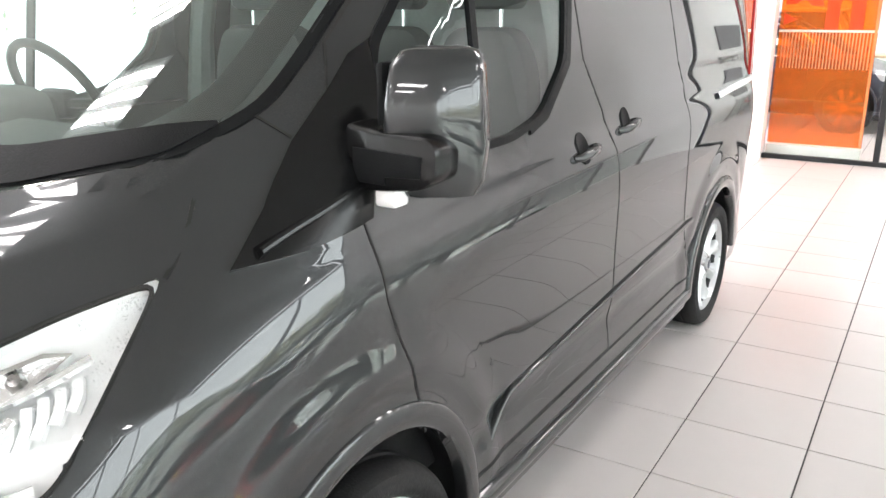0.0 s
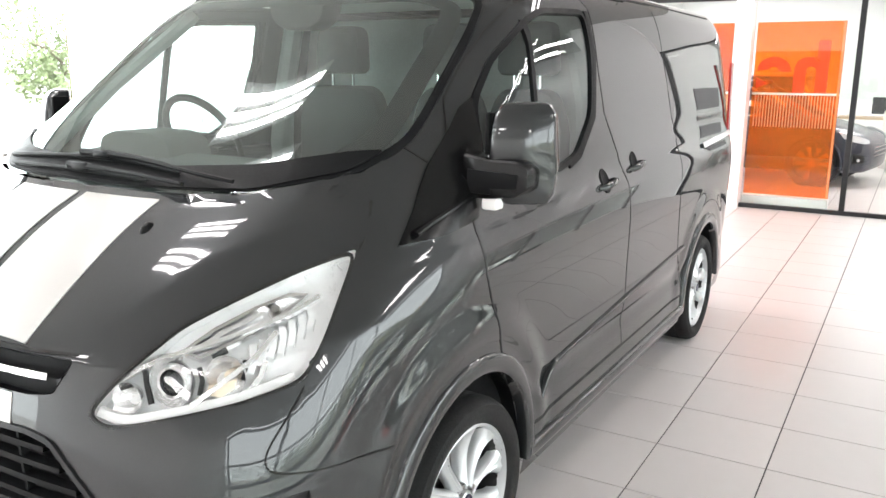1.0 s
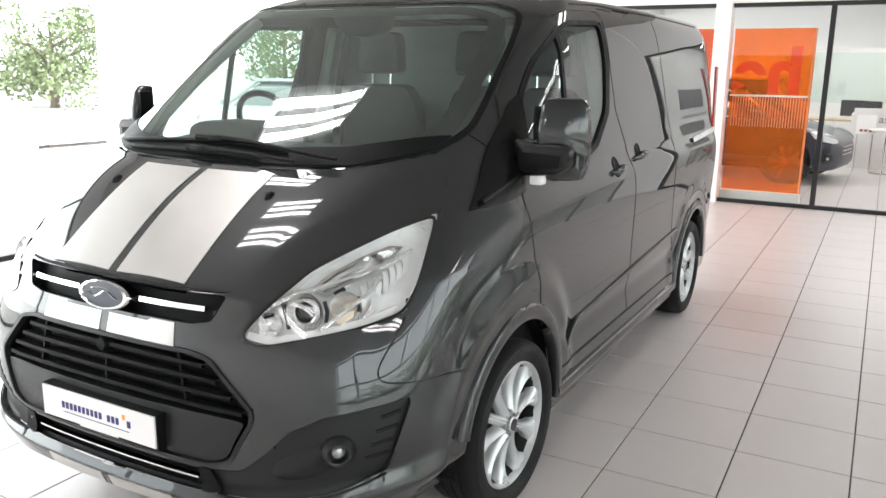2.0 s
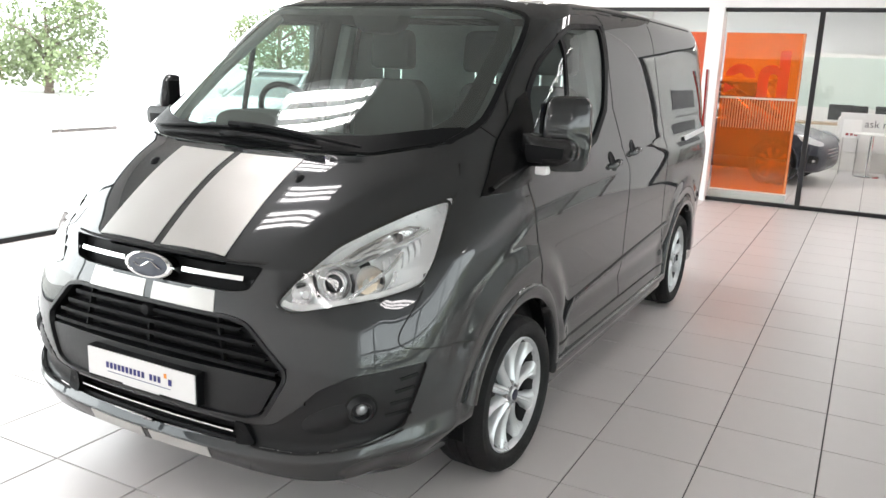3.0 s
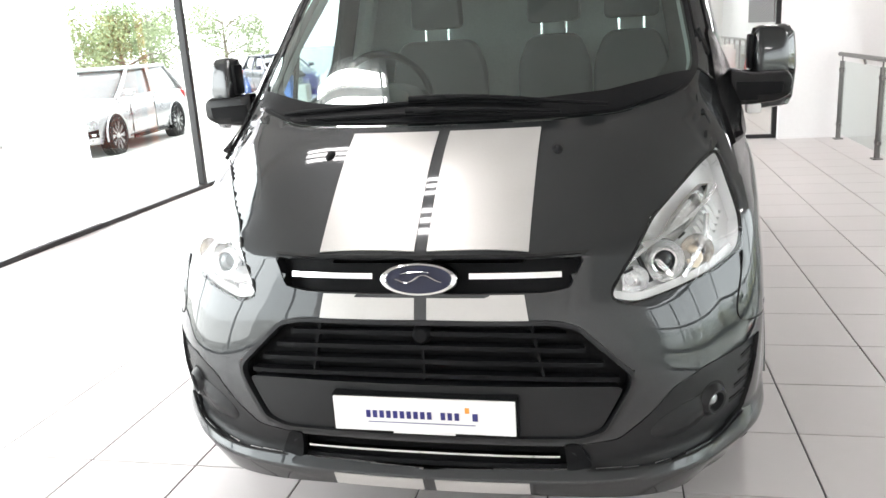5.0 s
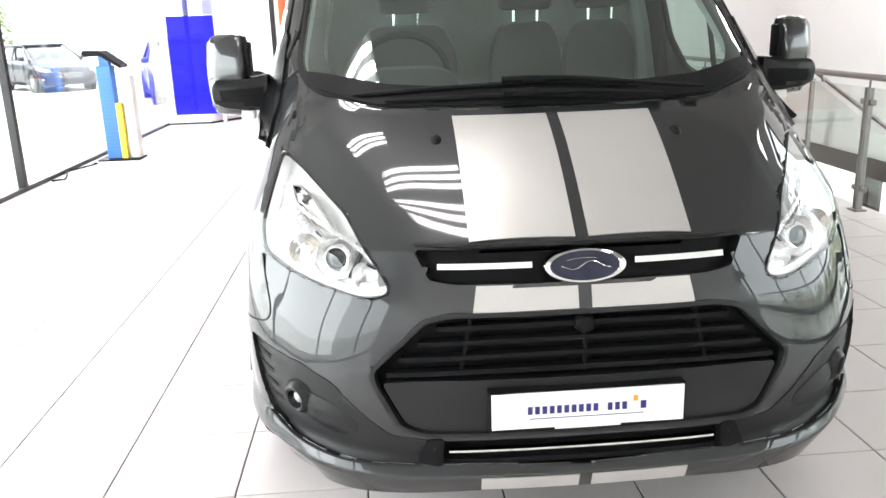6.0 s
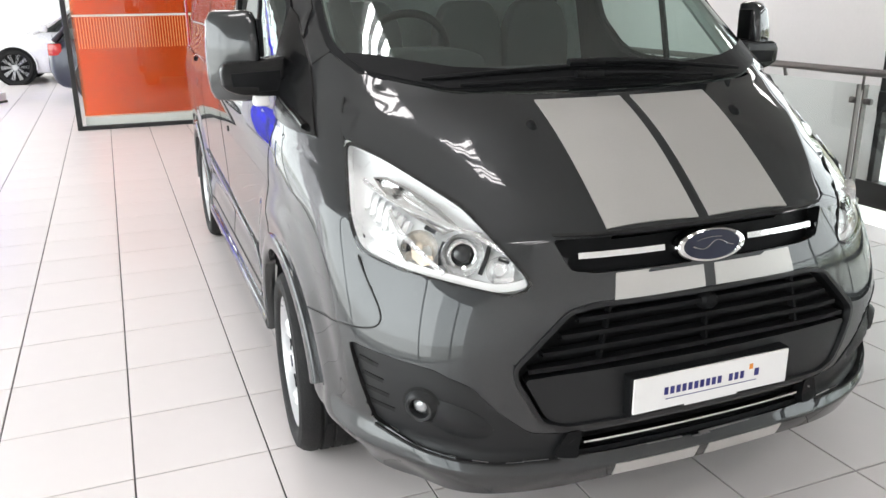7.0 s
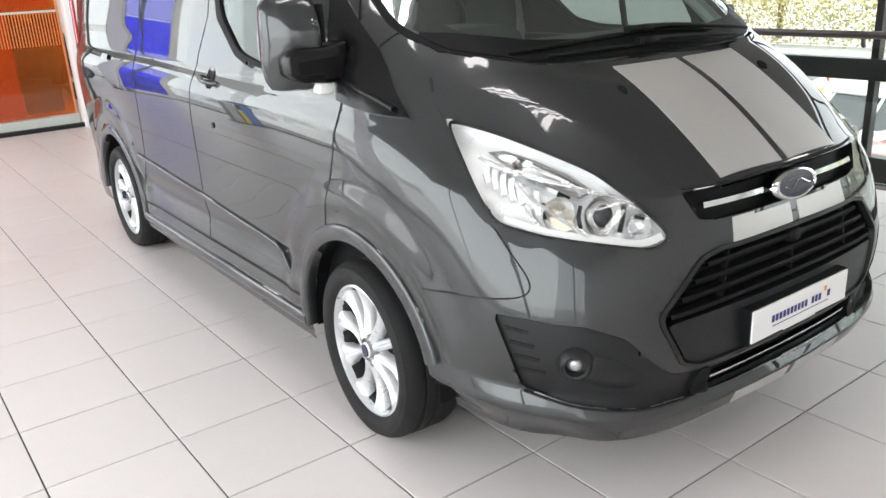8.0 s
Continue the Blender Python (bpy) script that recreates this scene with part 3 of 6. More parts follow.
def cut_skin():
    nv, nk, _ = GRID.shape
    v, n = GRID.reshape(-1, 3).copy(), NORMALS.reshape(-1, 3)
    taken = np.zeros(len(v), bool)
    du = np.linalg.norm(np.diff(GRID, axis=1), axis=2)
    dv = np.linalg.norm(np.diff(GRID, axis=0), axis=2)
    gap = np.maximum(np.pad(du, ((0, 0), (0, 1)), mode="edge"), np.pad(dv, ((0, 1), (0, 0)), mode="edge")).ravel()
    reach = np.clip(gap * 0.52, 0.006, 0.022)
    for _, view, poly, where in CUTS:
        across = np.array(ACROSS[view], float)
        way = np.cross(across[0], across[1])
        uv = v @ across.T
        d, c = nearest_on(poly, uv)
        move = where(v) & ~taken & (d < reach) & (np.abs(n @ way) > 0.12)
        mid = v[:, 0] < 1e-6
        v[move] += (c - uv)[move] @ across
        v[mid, 0] = 0
        taken |= move
    quads = np.array([(r * nk + k, r * nk + k + 1, (r + 1) * nk + k + 1, (r + 1) * nk + k) for r in range(nv - 1) for k in range(nk - 1)])
    mid = v[quads].mean(1)
    owner = np.full(len(quads), "", dtype=object)
    for name, view, poly, where in CUTS:
        hit = (owner == "") & where(mid) & inside(poly, mid @ np.array(ACROSS[view], float).T)
        owner[hit] = name
    rest = owner == ""
    owner[rest & (mid[:, 1] < -0.3) & (mid[:, 2] < 1.0)] = "bumper"
    owner[rest & (mid[:, 1] >= -0.3) & (mid[:, 2] < 0.43)] = "sill"
    owner[rest & (mid[:, 2] > 1.93) & (mid[:, 1] > 0.4)] = "roof"
    owner[owner == ""] = "shell"
    return v, n, quads, owner


SKIN_V, SKIN_N, SKIN_Q, SKIN_OWNER = cut_skin()


def full(half):
    """Both halves of an outline about the middle line."""
    right = [p for p in half if p[0] > 0.001]
    return right + [(-p[0], p[1]) for p in right[::-1]]


def wall_ring(name, outline, view, material, parent, lift=0.004, depth=0.05, sign=1, step=0.03, label=""):
    """The inner wall of an opening in the skin."""
    pts = [Vector(p) for p in outline]
    fine = []
    for i, p in enumerate(pts):
        q = pts[(i + 1) % len(pts)]
        m = max(1, int((q - p).length / step))
        fine += [p.lerp(q, k / m) for k in range(m)]
    bm = bmesh.new()
    rows = []
    for p in fine:
        hit, n = on_skin(view, p[0], p[1], sign)
        rows.append([bm.verts.new(hit + n * lift), bm.verts.new(hit - n * depth)])
    for r0, r1 in zip(rows, rows[1:] + rows[:1]):
        bm.faces.new((r0[0], r1[0], r1[1], r0[1]))
    return part(name, bm, material, parent, label)


def at_skin(view, p, q, sign=1, push=0.0, turn=None):
    """A frame on the skin whose z points outward."""
    hit, n = on_skin(view, p, q, sign)
    n = Vector(turn).normalized() if turn else n
    return Matrix.Translation(hit + n * push) @ n.to_track_quat("Z", "Y").to_matrix().to_4x4()


def panel(name, owner, halves, material, parent, label="", push=0.0):
    """One pressing of the body: the faces of an owner on one half or on both."""
    q = SKIN_Q[SKIN_OWNER == owner]
    used, inv = np.unique(q, return_inverse=True)
    inv = inv.reshape(-1, 4)
    verts, norms, faces = [], [], []
    for sx in halves:
        base = len(verts)
        verts += [(sx * (p[0] + push * m[0]), p[1] + push * m[1], p[2] + push * m[2]) for p, m in zip(SKIN_V[used].tolist(), SKIN_N[used].tolist())]
        norms += [(sx * m[0], m[1], m[2]) for m in SKIN_N[used].tolist()]
        faces += [tuple(base + i for i in (f if sx > 0 else f[::-1])) for f in inv.tolist()]
    me = bpy.data.meshes.new(name)
    me.from_pydata(verts, [], faces)
    me.materials.append(material)
    me.validate()
    me.polygons.foreach_set("use_smooth", [True] * len(me.polygons))
    if len(me.vertices) == len(norms):
        me.normals_split_custom_set_from_vertices(norms)
    ob = new(name, me)
    ob.parent = parent
    if label:
        ob["label"] = label
    return ob


def drape(name, outline, view, material, parent, lift=0.003, thick=0.006, step=0.03, sign=1, label="", bulge=0.0, mirror=False):
    """A sheet cut to an outline and laid on the skin, with a skirt round its edge."""
    pts = [Vector(p) for p in outline]
    edge = []
    for i, p in enumerate(pts):
        q = pts[(i + 1) % len(pts)]
        m = max(1, int((q - p).length / step))
        edge += [p.lerp(q, k / m) for k in range(m)]
    arr = np.array([tuple(p) for p in edge])
    lo, hi = arr.min(0), arr.max(0)
    gx, gy = np.meshgrid(np.arange(lo[0] + step / 2, hi[0], step), np.arange(lo[1] + step / 2, hi[1], step))
    fill = np.stack([gx.ravel(), gy.ravel()], 1)
    if len(fill):
        d, _ = nearest_on(arr, fill)
        fill = fill[inside(arr, fill) & (d > step * 0.4)]
    ne = len(edge)
    co = [Vector(p) for p in arr.tolist()] + [Vector(p) for p in fill.tolist()]
    vs, _, fs, *_ = delaunay_2d_cdt(co, [(i, (i + 1) % ne) for i in range(ne)], [], 1, 1e-6)
    bm = bmesh.new()
    dist, _ = nearest_on(arr, np.array([tuple(p) for p in vs]))
    top, low = [], []
    for p, dd in zip(vs, dist):
        hit, n = on_skin(view, p[0], p[1], sign)
        top.append(bm.verts.new(hit + n * (lift + bulge * min(1.0, dd / 0.05))))
        low.append((hit, n))
    for f in fs:
        bm.faces.new([top[i] for i in f])
    rim = [e for e in bm.edges if e.is_boundary]
    under = {}
    for e in rim:
        for vert in e.verts:
            if vert not in under:
                i = top.index(vert)
                under[vert] = bm.verts.new(low[i][0] + low[i][1] * (lift - thick))
    for e in rim:
        a, b = e.verts
        bm.faces.new((a, b, under[b], under[a]))
    bmesh.ops.recalc_face_normals(bm, faces=bm.faces)
    if mirror:
        bmesh.ops.mirror(bm, geom=bm.verts[:] + bm.edges[:] + bm.faces[:], matrix=Matrix(), merge_dist=1e-4, axis="X")
    return part(name, bm, material, parent, label)


def ribbon(name, path, view, width, material, parent, lift=0.002, depth=0.004, sign=1, closed=False, step=0.025, label="", ease=0, crown=False):
    """A narrow bar along a path on the skin: shut lines, seals, mouldings."""
    pts = [Vector(p) for p in path]
    fine = []
    n = len(pts)
    for i in range(n if closed else n - 1):
        a, b = pts[i], pts[(i + 1) % n]
        m = max(1, int((b - a).length / step))
        fine += [a.lerp(b, k / m) for k in range(m)]
    if not closed:
        fine.append(pts[-1])
    hits = [on_skin(view, p[0], p[1], sign) for p in fine]
    m = len(hits)
    if crown:
        # settle depth and direction alone, so that the bar keeps its drawn line
        k = {"side": 0, "front": 1, "top": 2}[view]
        out = Vector([sign if i == k else 0.0 for i in range(3)])
        hits = [(p, nrm.lerp(out, 0.5).normalized()) for p, nrm in hits]
        for _ in range(30):
            depths = [p[k] for p, _ in hits]
            hits = [(Vector([(depths[max(i - 1, 0)] + 2 * depths[i] + depths[min(i + 1, m - 1)]) / 4 if j == k else p[j] for j in range(3)]), (hits[max(i - 1, 0)][1] + 2 * nrm + hits[min(i + 1, m - 1)][1]).normalized()) for i, (p, nrm) in enumerate(hits)]
    for _ in range(ease):
        hits = [hits[i] if not closed and i in (0, m - 1) else ((hits[i - 1][0] + 2 * hits[i][0] + hits[(i + 1) % m][0]) / 4, (hits[i - 1][1] + 2 * hits[i][1] + hits[(i + 1) % m][1]).normalized()) for i in range(m)]
    bm = bmesh.new()
    rows = []
    for i, (p, nrm) in enumerate(hits):
        a = hits[(i - 1) % m][0] if closed or i else p
        b = hits[(i + 1) % m][0] if closed or i < m - 1 else p
        t = (b - a).normalized()
        s = t.cross(nrm).normalized() * width / 2
        up = nrm * lift
        dn = nrm * (lift - depth)
        if crown:
            rows.append([bm.verts.new(p + s * w + nrm * h) for w, h in ((-1, lift - depth), (-1, lift * 0.25), (-0.9, lift * 0.6), (-0.68, lift * 0.85), (-0.3, lift), (0.3, lift), (0.68, lift * 0.85), (0.9, lift * 0.6), (1, lift * 0.25), (1, lift - depth))])
        else:
            rows.append([bm.verts.new(c) for c in (p - s + dn, p - s * 0.8 + up, p + s * 0.8 + up, p + s + dn)])
    for i in range(m if closed else m - 1):
        r0, r1 = rows[i], rows[(i + 1) % m]
        for k in range(len(r0) - 1):
            bm.faces.new((r0[k], r0[k + 1], r1[k + 1], r1[k]))
    if crown:
        bm.faces.new(rows[0])
        bm.faces.new(rows[-1])
    bmesh.ops.recalc_face_normals(bm, faces=bm.faces)
    return part(name, bm, material, parent, label)

# ---------------------------------------------------------------- the large structure
TILE_SIZE, TILE_TURN, TILE_X, TILE_Y = 0.4596, 0.0082, -1.0933, -0.0285


def slab(name, x0, x1, y0, y1, z0, z1, material, label, category, bevel=0.0):
    ob = part(name, box_bm(x0, x1, y0, y1, z0, z1, bevel), material, smooth=False)
    return tagged(ob, label, category, kind="structure")


FLOOR = slab("floor", WINDOW_X, 3.35, -7, 22, -0.25, -0.006, GROUT, "dark grouted bed under pale square floor tiles", "floor")
ground_bm = bmesh.new()
bmesh.ops.create_grid(ground_bm, x_segments=8, y_segments=8, size=2500, matrix=Matrix.Translation((0, 0, -3.05)))
tagged(part("ground", ground_bm, TARMAC, smooth=False), "pale grey car park paving outside the showroom", "ground", kind="structure")
slab("pavement", -70, WINDOW_X - 0.12, -60, 70, -3.0, -0.10, TARMAC, "sunlit pale forecourt paving outside the window wall", "pavement")
slab("ceiling", WINDOW_X - 0.2, 7.0, -7, 22, CEIL, CEIL + 0.2, CEILING, "white suspended showroom ceiling", "ceiling")
slab("wall_south", WINDOW_X, 7.0, -7.2, -7.0, -3.0, CEIL, WALL, "plain white painted wall at the showroom's end", "wall")
slab("wall_north", WINDOW_X, 7.0, 22.0, 22.2, -3.0, CEIL, WALL, "plain white painted wall of the far showroom", "wall")
slab("wall_void_north", 3.55, 7.0, 12.0, 12.2, -3.0, CEIL, WALL, "white painted wall at the end of the stair void", "wall")
slab("wall_facade", 6.8, 7.0, 4.3, 12.0, -0.62, CEIL, WALL, "white painted wall above the lower storey", "wall")
slab("wall_column_east", 2.53, 3.35, 8.2, 8.5, 0, CEIL, WALL, "white painted wall pier beside the glass partition", "wall")
slab("wall_east", 3.35, 3.55, 8.5, 22, -0.25, CEIL, WALL, "white painted side wall of the far showroom", "wall")
slab("wall_bulkhead", WINDOW_X, 2.53, 8.28, 8.45, 2.50, CEIL, WALL, "white bulkhead above the glass partition", "wall")
slab("wall_column", 0.0, 0.19, 8.2, 8.45, 0, 2.5, WALL, "slim white column between two orange screens", "column")
slab("trim_window_head", WINDOW_X - 0.1, WINDOW_X + 0.05, -7, 22, 3.2, CEIL, WALL, "white head above the window wall", "trim")
slab("floor_void", 3.35, 40, -60, 5.2, -3.3, -3.04, TARMAC, "pale paving of the lower level", "ground")

# ---------------------------------------------------------------- the van
van = thing("van", "dark grey metallic panel van with silver bonnet stripes, parked on tiles", "van")
panel("hood", "hood", (1, -1), PAINT, van, "dark grey bonnet")
panel("front_bumper", "bumper", (1, -1), PAINT, van)
panel("roof", "roof", (1, -1), PAINT, van)
panel("body_shell", "shell", (1, -1), PAINT, van)
for s in (1, -1):
    panel("front_wing", "wing", (s,), PAINT, van)
    panel("front_door", "door", (s,), PAINT, van)
    panel("sliding_door" if s > 0 else "side_panel", "slider", (s,), PAINT, van)
    panel("sill", "sill", (s,), PAINT, van)


STEER = radians(-3.0)


def wheel(x, y, sign, turn=0.0):
    m = Matrix.Translation((x, y, HUB_Z)) @ Matrix.Rotation(turn, 4, "Z") @ Matrix.Scale(sign, 4, (1, 0, 0))
    def place(bm):
        bmesh.ops.transform(bm, matrix=m, verts=bm.verts)
        if sign < 0:
            bmesh.ops.reverse_faces(bm, faces=bm.faces)
        return bm
    base = part("wheel", place(lathe_bm([(0.226, -0.030), (0.229, -0.012), (0.235, 0.0), (0.242, -0.004), (0.240, -0.012), (0.236, -0.03)], 56)), ALLOY, van, "silver multi-spoke alloy wheel")
    # inner rim coloured dark, painting the shade behind the spokes
    part("rim_barrel", place(lathe_bm([(0.228, -0.024), (0.215, -0.06), (0.205, -0.20), (0.235, -0.215), (0.20, -0.21), (0.12, -0.20)], 48)), SATIN, base, "inner rim with its shade put into a dark colour")
    part("tyre", place(lathe_bm([(0.240, -0.008), (0.252, 0.008), (0.262, 0.014), (0.284, 0.018), (0.290, 0.015), (0.304, 0.012), (0.318, -0.006), (0.325, -0.028), (0.325, -0.05), (0.319, -0.053), (0.319, -0.061), (0.326, -0.064), (0.326, -0.09), (0.320, -0.093), (0.320, -0.101), (0.326, -0.104), (0.326, -0.13), (0.320, -0.133), (0.320, -0.141), (0.325, -0.144), (0.325, -0.18), (0.316, -0.205), (0.29, -0.225), (0.236, -0.21)], 72)), RUBBER, base, "black low-profile tyre")
    part("brake_disc", place(lathe_bm([(0.02, -0.09), (0.15, -0.09), (0.15, -0.11), (0.02, -0.11)], 40)), RAIL_STEEL, base)
    for i in range(10):
        ang = math.radians(36 * i + (0.6 if i % 2 else -0.6) + 9)
        half = [(0.045, 0.020), (0.09, 0.018), (0.13, 0.019), (0.165, 0.021), (0.195, 0.028), (0.215, 0.040), (0.234, 0.060)]
        bm = bmesh.new()
        rows = []
        for r, w in half:
            bow = -0.016 * math.sin(min(1, max(0, (r - 0.05) / 0.18)) * math.pi) - 0.014
            ridge = [(-w, -0.040), (-w, -0.014), (-w * 0.72, -0.004), (-w * 0.30, 0.002), (0, -0.003), (w * 0.30, 0.002), (w * 0.72, -0.004), (w, -0.014), (w, -0.040)]
            rows.append([bm.verts.new((bow + h, r * math.cos(ang) - q * math.sin(ang), r * math.sin(ang) + q * math.cos(ang))) for q, h in ridge])
        for r0, r1 in zip(rows, rows[1:]):
            for k in range(8):
                bm.faces.new((r0[k], r0[k + 1], r1[k + 1], r1[k]))
        bmesh.ops.recalc_face_normals(bm, faces=bm.faces)
        part("spoke", place(bm), ALLOY, base)
    part("hub_cap", place(lathe_bm([(0.0, -0.004), (0.024, -0.005), (0.030, -0.009), (0.032, -0.03), (0.06, -0.025), (0.068, -0.035), (0.068, -0.06)], 32)), ALLOY, base)
    part("hub_badge", place(lathe_bm([(0.0, -0.001), (0.022, -0.002), (0.024, -0.006)], 24)), BADGE_BLUE, base, "dark centre cap disc")
    for i in range(5):
        a = math.radians(72 * i + 27)
        bm = lathe_bm([(0.0, -0.012), (0.010, -0.013), (0.012, -0.03)], 10)
        bmesh.ops.translate(bm, verts=bm.verts, vec=(0, 0.052 * math.cos(a), 0.052 * math.sin(a)))
        part("wheel_nut", place(bm), STEEL, base)
    return base


for y in AXLES:
    for s in (1, -1):
        wheel(s * (0.988 if y == AXLES[0] else 0.974), y, s, STEER if y == AXLES[0] else 0.0)
        arch = bmesh.new()
        # black inner liner
        rows = [[arch.verts.new((s * x, p, q)) for x, (p, q) in zip((0.956, 0.86, 0.55), ring)] for ring in zip(*(arch_outline(y, ARCH + d, 0.28) for d in (0.004, 0.004, 0.004)))]
        for r0, r1 in zip(rows, rows[1:]):
            for k in range(2):
                arch.faces.new((r0[k], r0[k + 1], r1[k + 1], r1[k]))
        part("wheel_arch_liner", arch, BLACK, van, "black wheel arch liner")
        lip = arch_outline(y, ARCH + 0.028, 0.29)
        lip = lip[:-4] if y == AXLES[0] else lip[1:]
        ribbon("wheel_arch_lip", lip, "side", 0.062, PAINT, van, 0.013, 0.045, s, crown=True)

# under-body
part("underbody", box_bm(-0.72, 0.72, -0.72, 3.7, 0.27, 0.38, 0.03), BLACK, van, "black underbody")

# stripes
for s in (1, -1):
    drape("bonnet_stripe", [(s * 0.018, -0.941), (s * 0.30, -0.929), (s * 0.304, -0.494), (s * 0.018, -0.517)], "top", SILVER, van, 0.003, 0.004, 0.012, label="silver bonnet stripe")
    drape("lip_stripe", [(s * 0.018, 0.808), (s * 0.30, 0.806), (s * 0.288, 0.874), (s * 0.018, 0.874)], "front", SILVER, van, 0.0025, 0.003, 0.02, label="silver lip stripe")
    drape("valance_stripe", [(s * 0.018, 0.290), (s * 0.29, 0.290), (s * 0.29, 0.334), (s * 0.018, 0.334)], "front", SILVER, van, 0.0025, 0.003, 0.02, label="silver valance stripe")

# bonnet edge, shut lines and creases
hood_edge = [p for p in HOOD if p[0] > 0]
for s in (1, -1):
    ribbon("shut_line", [(s * x, y) for x, y in hood_edge[6:9]], "top", 0.009, SEAM, van, 0.002, 0.005, ease=5)
    ribbon("shut_line", DOOR[:12], "side", 0.009, SEAM, van, 0.0012, 0.004, s)
    ribbon("shut_line", DOOR[11:], "side", 0.007, SEAM, van, 0.0012, 0.004, s)
    ribbon("shut_line", SLIDER[6:], "side", 0.006, SEAM, van, 0.0012, 0.004, s)
    ribbon("shut_line", corner((0.892, -0.625, 0.905), (0.885, -0.665, 0.857), (0.866, -0.728, 0.785), (0.862, -0.752, 0.748), (0.875, -0.743, 0.727), (0.905, -0.708, 0.719), (0.95, -0.625, 0.711), (0.97, -0.518, 0.698), (0.99, -0.40, 0.684)), "corner", 0.0055, SEAM, van, 0.002, 0.007, s, step=0.012, ease=6)
    ribbon("shut_line", [(-0.035, 1.365), (-0.075, 1.41)], "side", 0.007, SEAM, van, 0.003, 0.006, s)
    ribbon("body_side_moulding", [(0.545, 0.47), (0.60, 0.53), (0.66, 0.565), (0.8, 0.578), (1.5, 0.625), (2.44, 0.675)], "side", 0.020, PAINT, van, 0.012, 0.020, s, crown=True)
    ribbon("moulding_shadow", [(0.66, 0.576), (0.8, 0.589), (1.5, 0.636), (2.44, 0.686)], "side", 0.0035, SEAM, van, 0.002, 0.005, s)
    ribbon("sill_line", [(0.44, 0.40), (1.5, 0.40), (2.48, 0.40)], "side", 0.012, SEAM, van, 0.0012, 0.004, s)
    ribbon("side_step", [(0.425, 0.31), (1.5, 0.30), (2.48, 0.30)], "side", 0.06, PAINT, van, 0.022, 0.05, s, crown=True)
    ribbon("roof_gutter", [(0.85, 1.912), (1.2, 1.932), (2.1, 1.945), (3.4, 1.945)], "side", 0.012, SEAM, van, 0.001, 0.005, s)
    ribbon("slide_rail", [(2.75, 1.205), (3.2, 1.222), (3.58, 1.235)], "side", 0.035, ALLOY if s > 0 else PAINT, van, 0.012, 0.02, s, label="sliding door rail cover")
    for fy, fz in ((2.55, 1.08),):
        bm = lathe_bm([(0, 0.002), (0.03, 0.002), (0.034, -0.002)], 24, "z")
        bmesh.ops.transform(bm, matrix=at_skin("side", fy, fz, s), verts=bm.verts)
        if s < 0:
            part("lock_cover", bm, PAINT, van)
        else:
            bm.free()
for s in (1, -1):
    ribbon("valance_seam", corner((0.445, -0.985, 0.366), (0.62, -0.95, 0.367), (0.70, -0.91, 0.378), (0.808, -0.83, 0.403), (0.89, -0.735, 0.44)), "corner", 0.008, SEAM, van, 0.008, 0.016, s, step=0.015, ease=8)
ribbon("bonnet_edge", [(x, 0.978) for x in np.linspace(-0.52, 0.52, 24)], "front", 0.010, SEAM, van, 0.001, 0.01)

# windscreen and cab glass
drape("windscreen", full(SCREEN), "front", WINDSCREEN, van, 0.002, 0.004, 0.05, label="green-tinted windscreen")
frit = full(SCREEN)
ribbon("windscreen_seal", [(x, z + 0.012 * max(0.0, min(1.0, (1.36 - z) / 0.05))) for x, z in frit], "front", 0.03, BLACK, van, 0.004, 0.012, closed=True, label="black windscreen seal")
ribbon("windscreen_band", [(0.93 * x, 1.6 + (z - 1.6) * 0.90) for x, z in frit], "front", 0.07, BLACK, van, -0.003, 0.004, closed=True, label="black printed band")
drape("scuttle_panel", full(rounded([(-0.3, 1.295), (0.3, 1.297), (0.54, 1.304), (0.735, 1.350), (0.775, 1.40), (0.70, 1.395), (0.5, 1.36), (0.2, 1.342), (-0.3, 1.338)], 0.02)), "front", BLACK, van, 0.008, 0.014, 0.03, label="black scuttle panel")
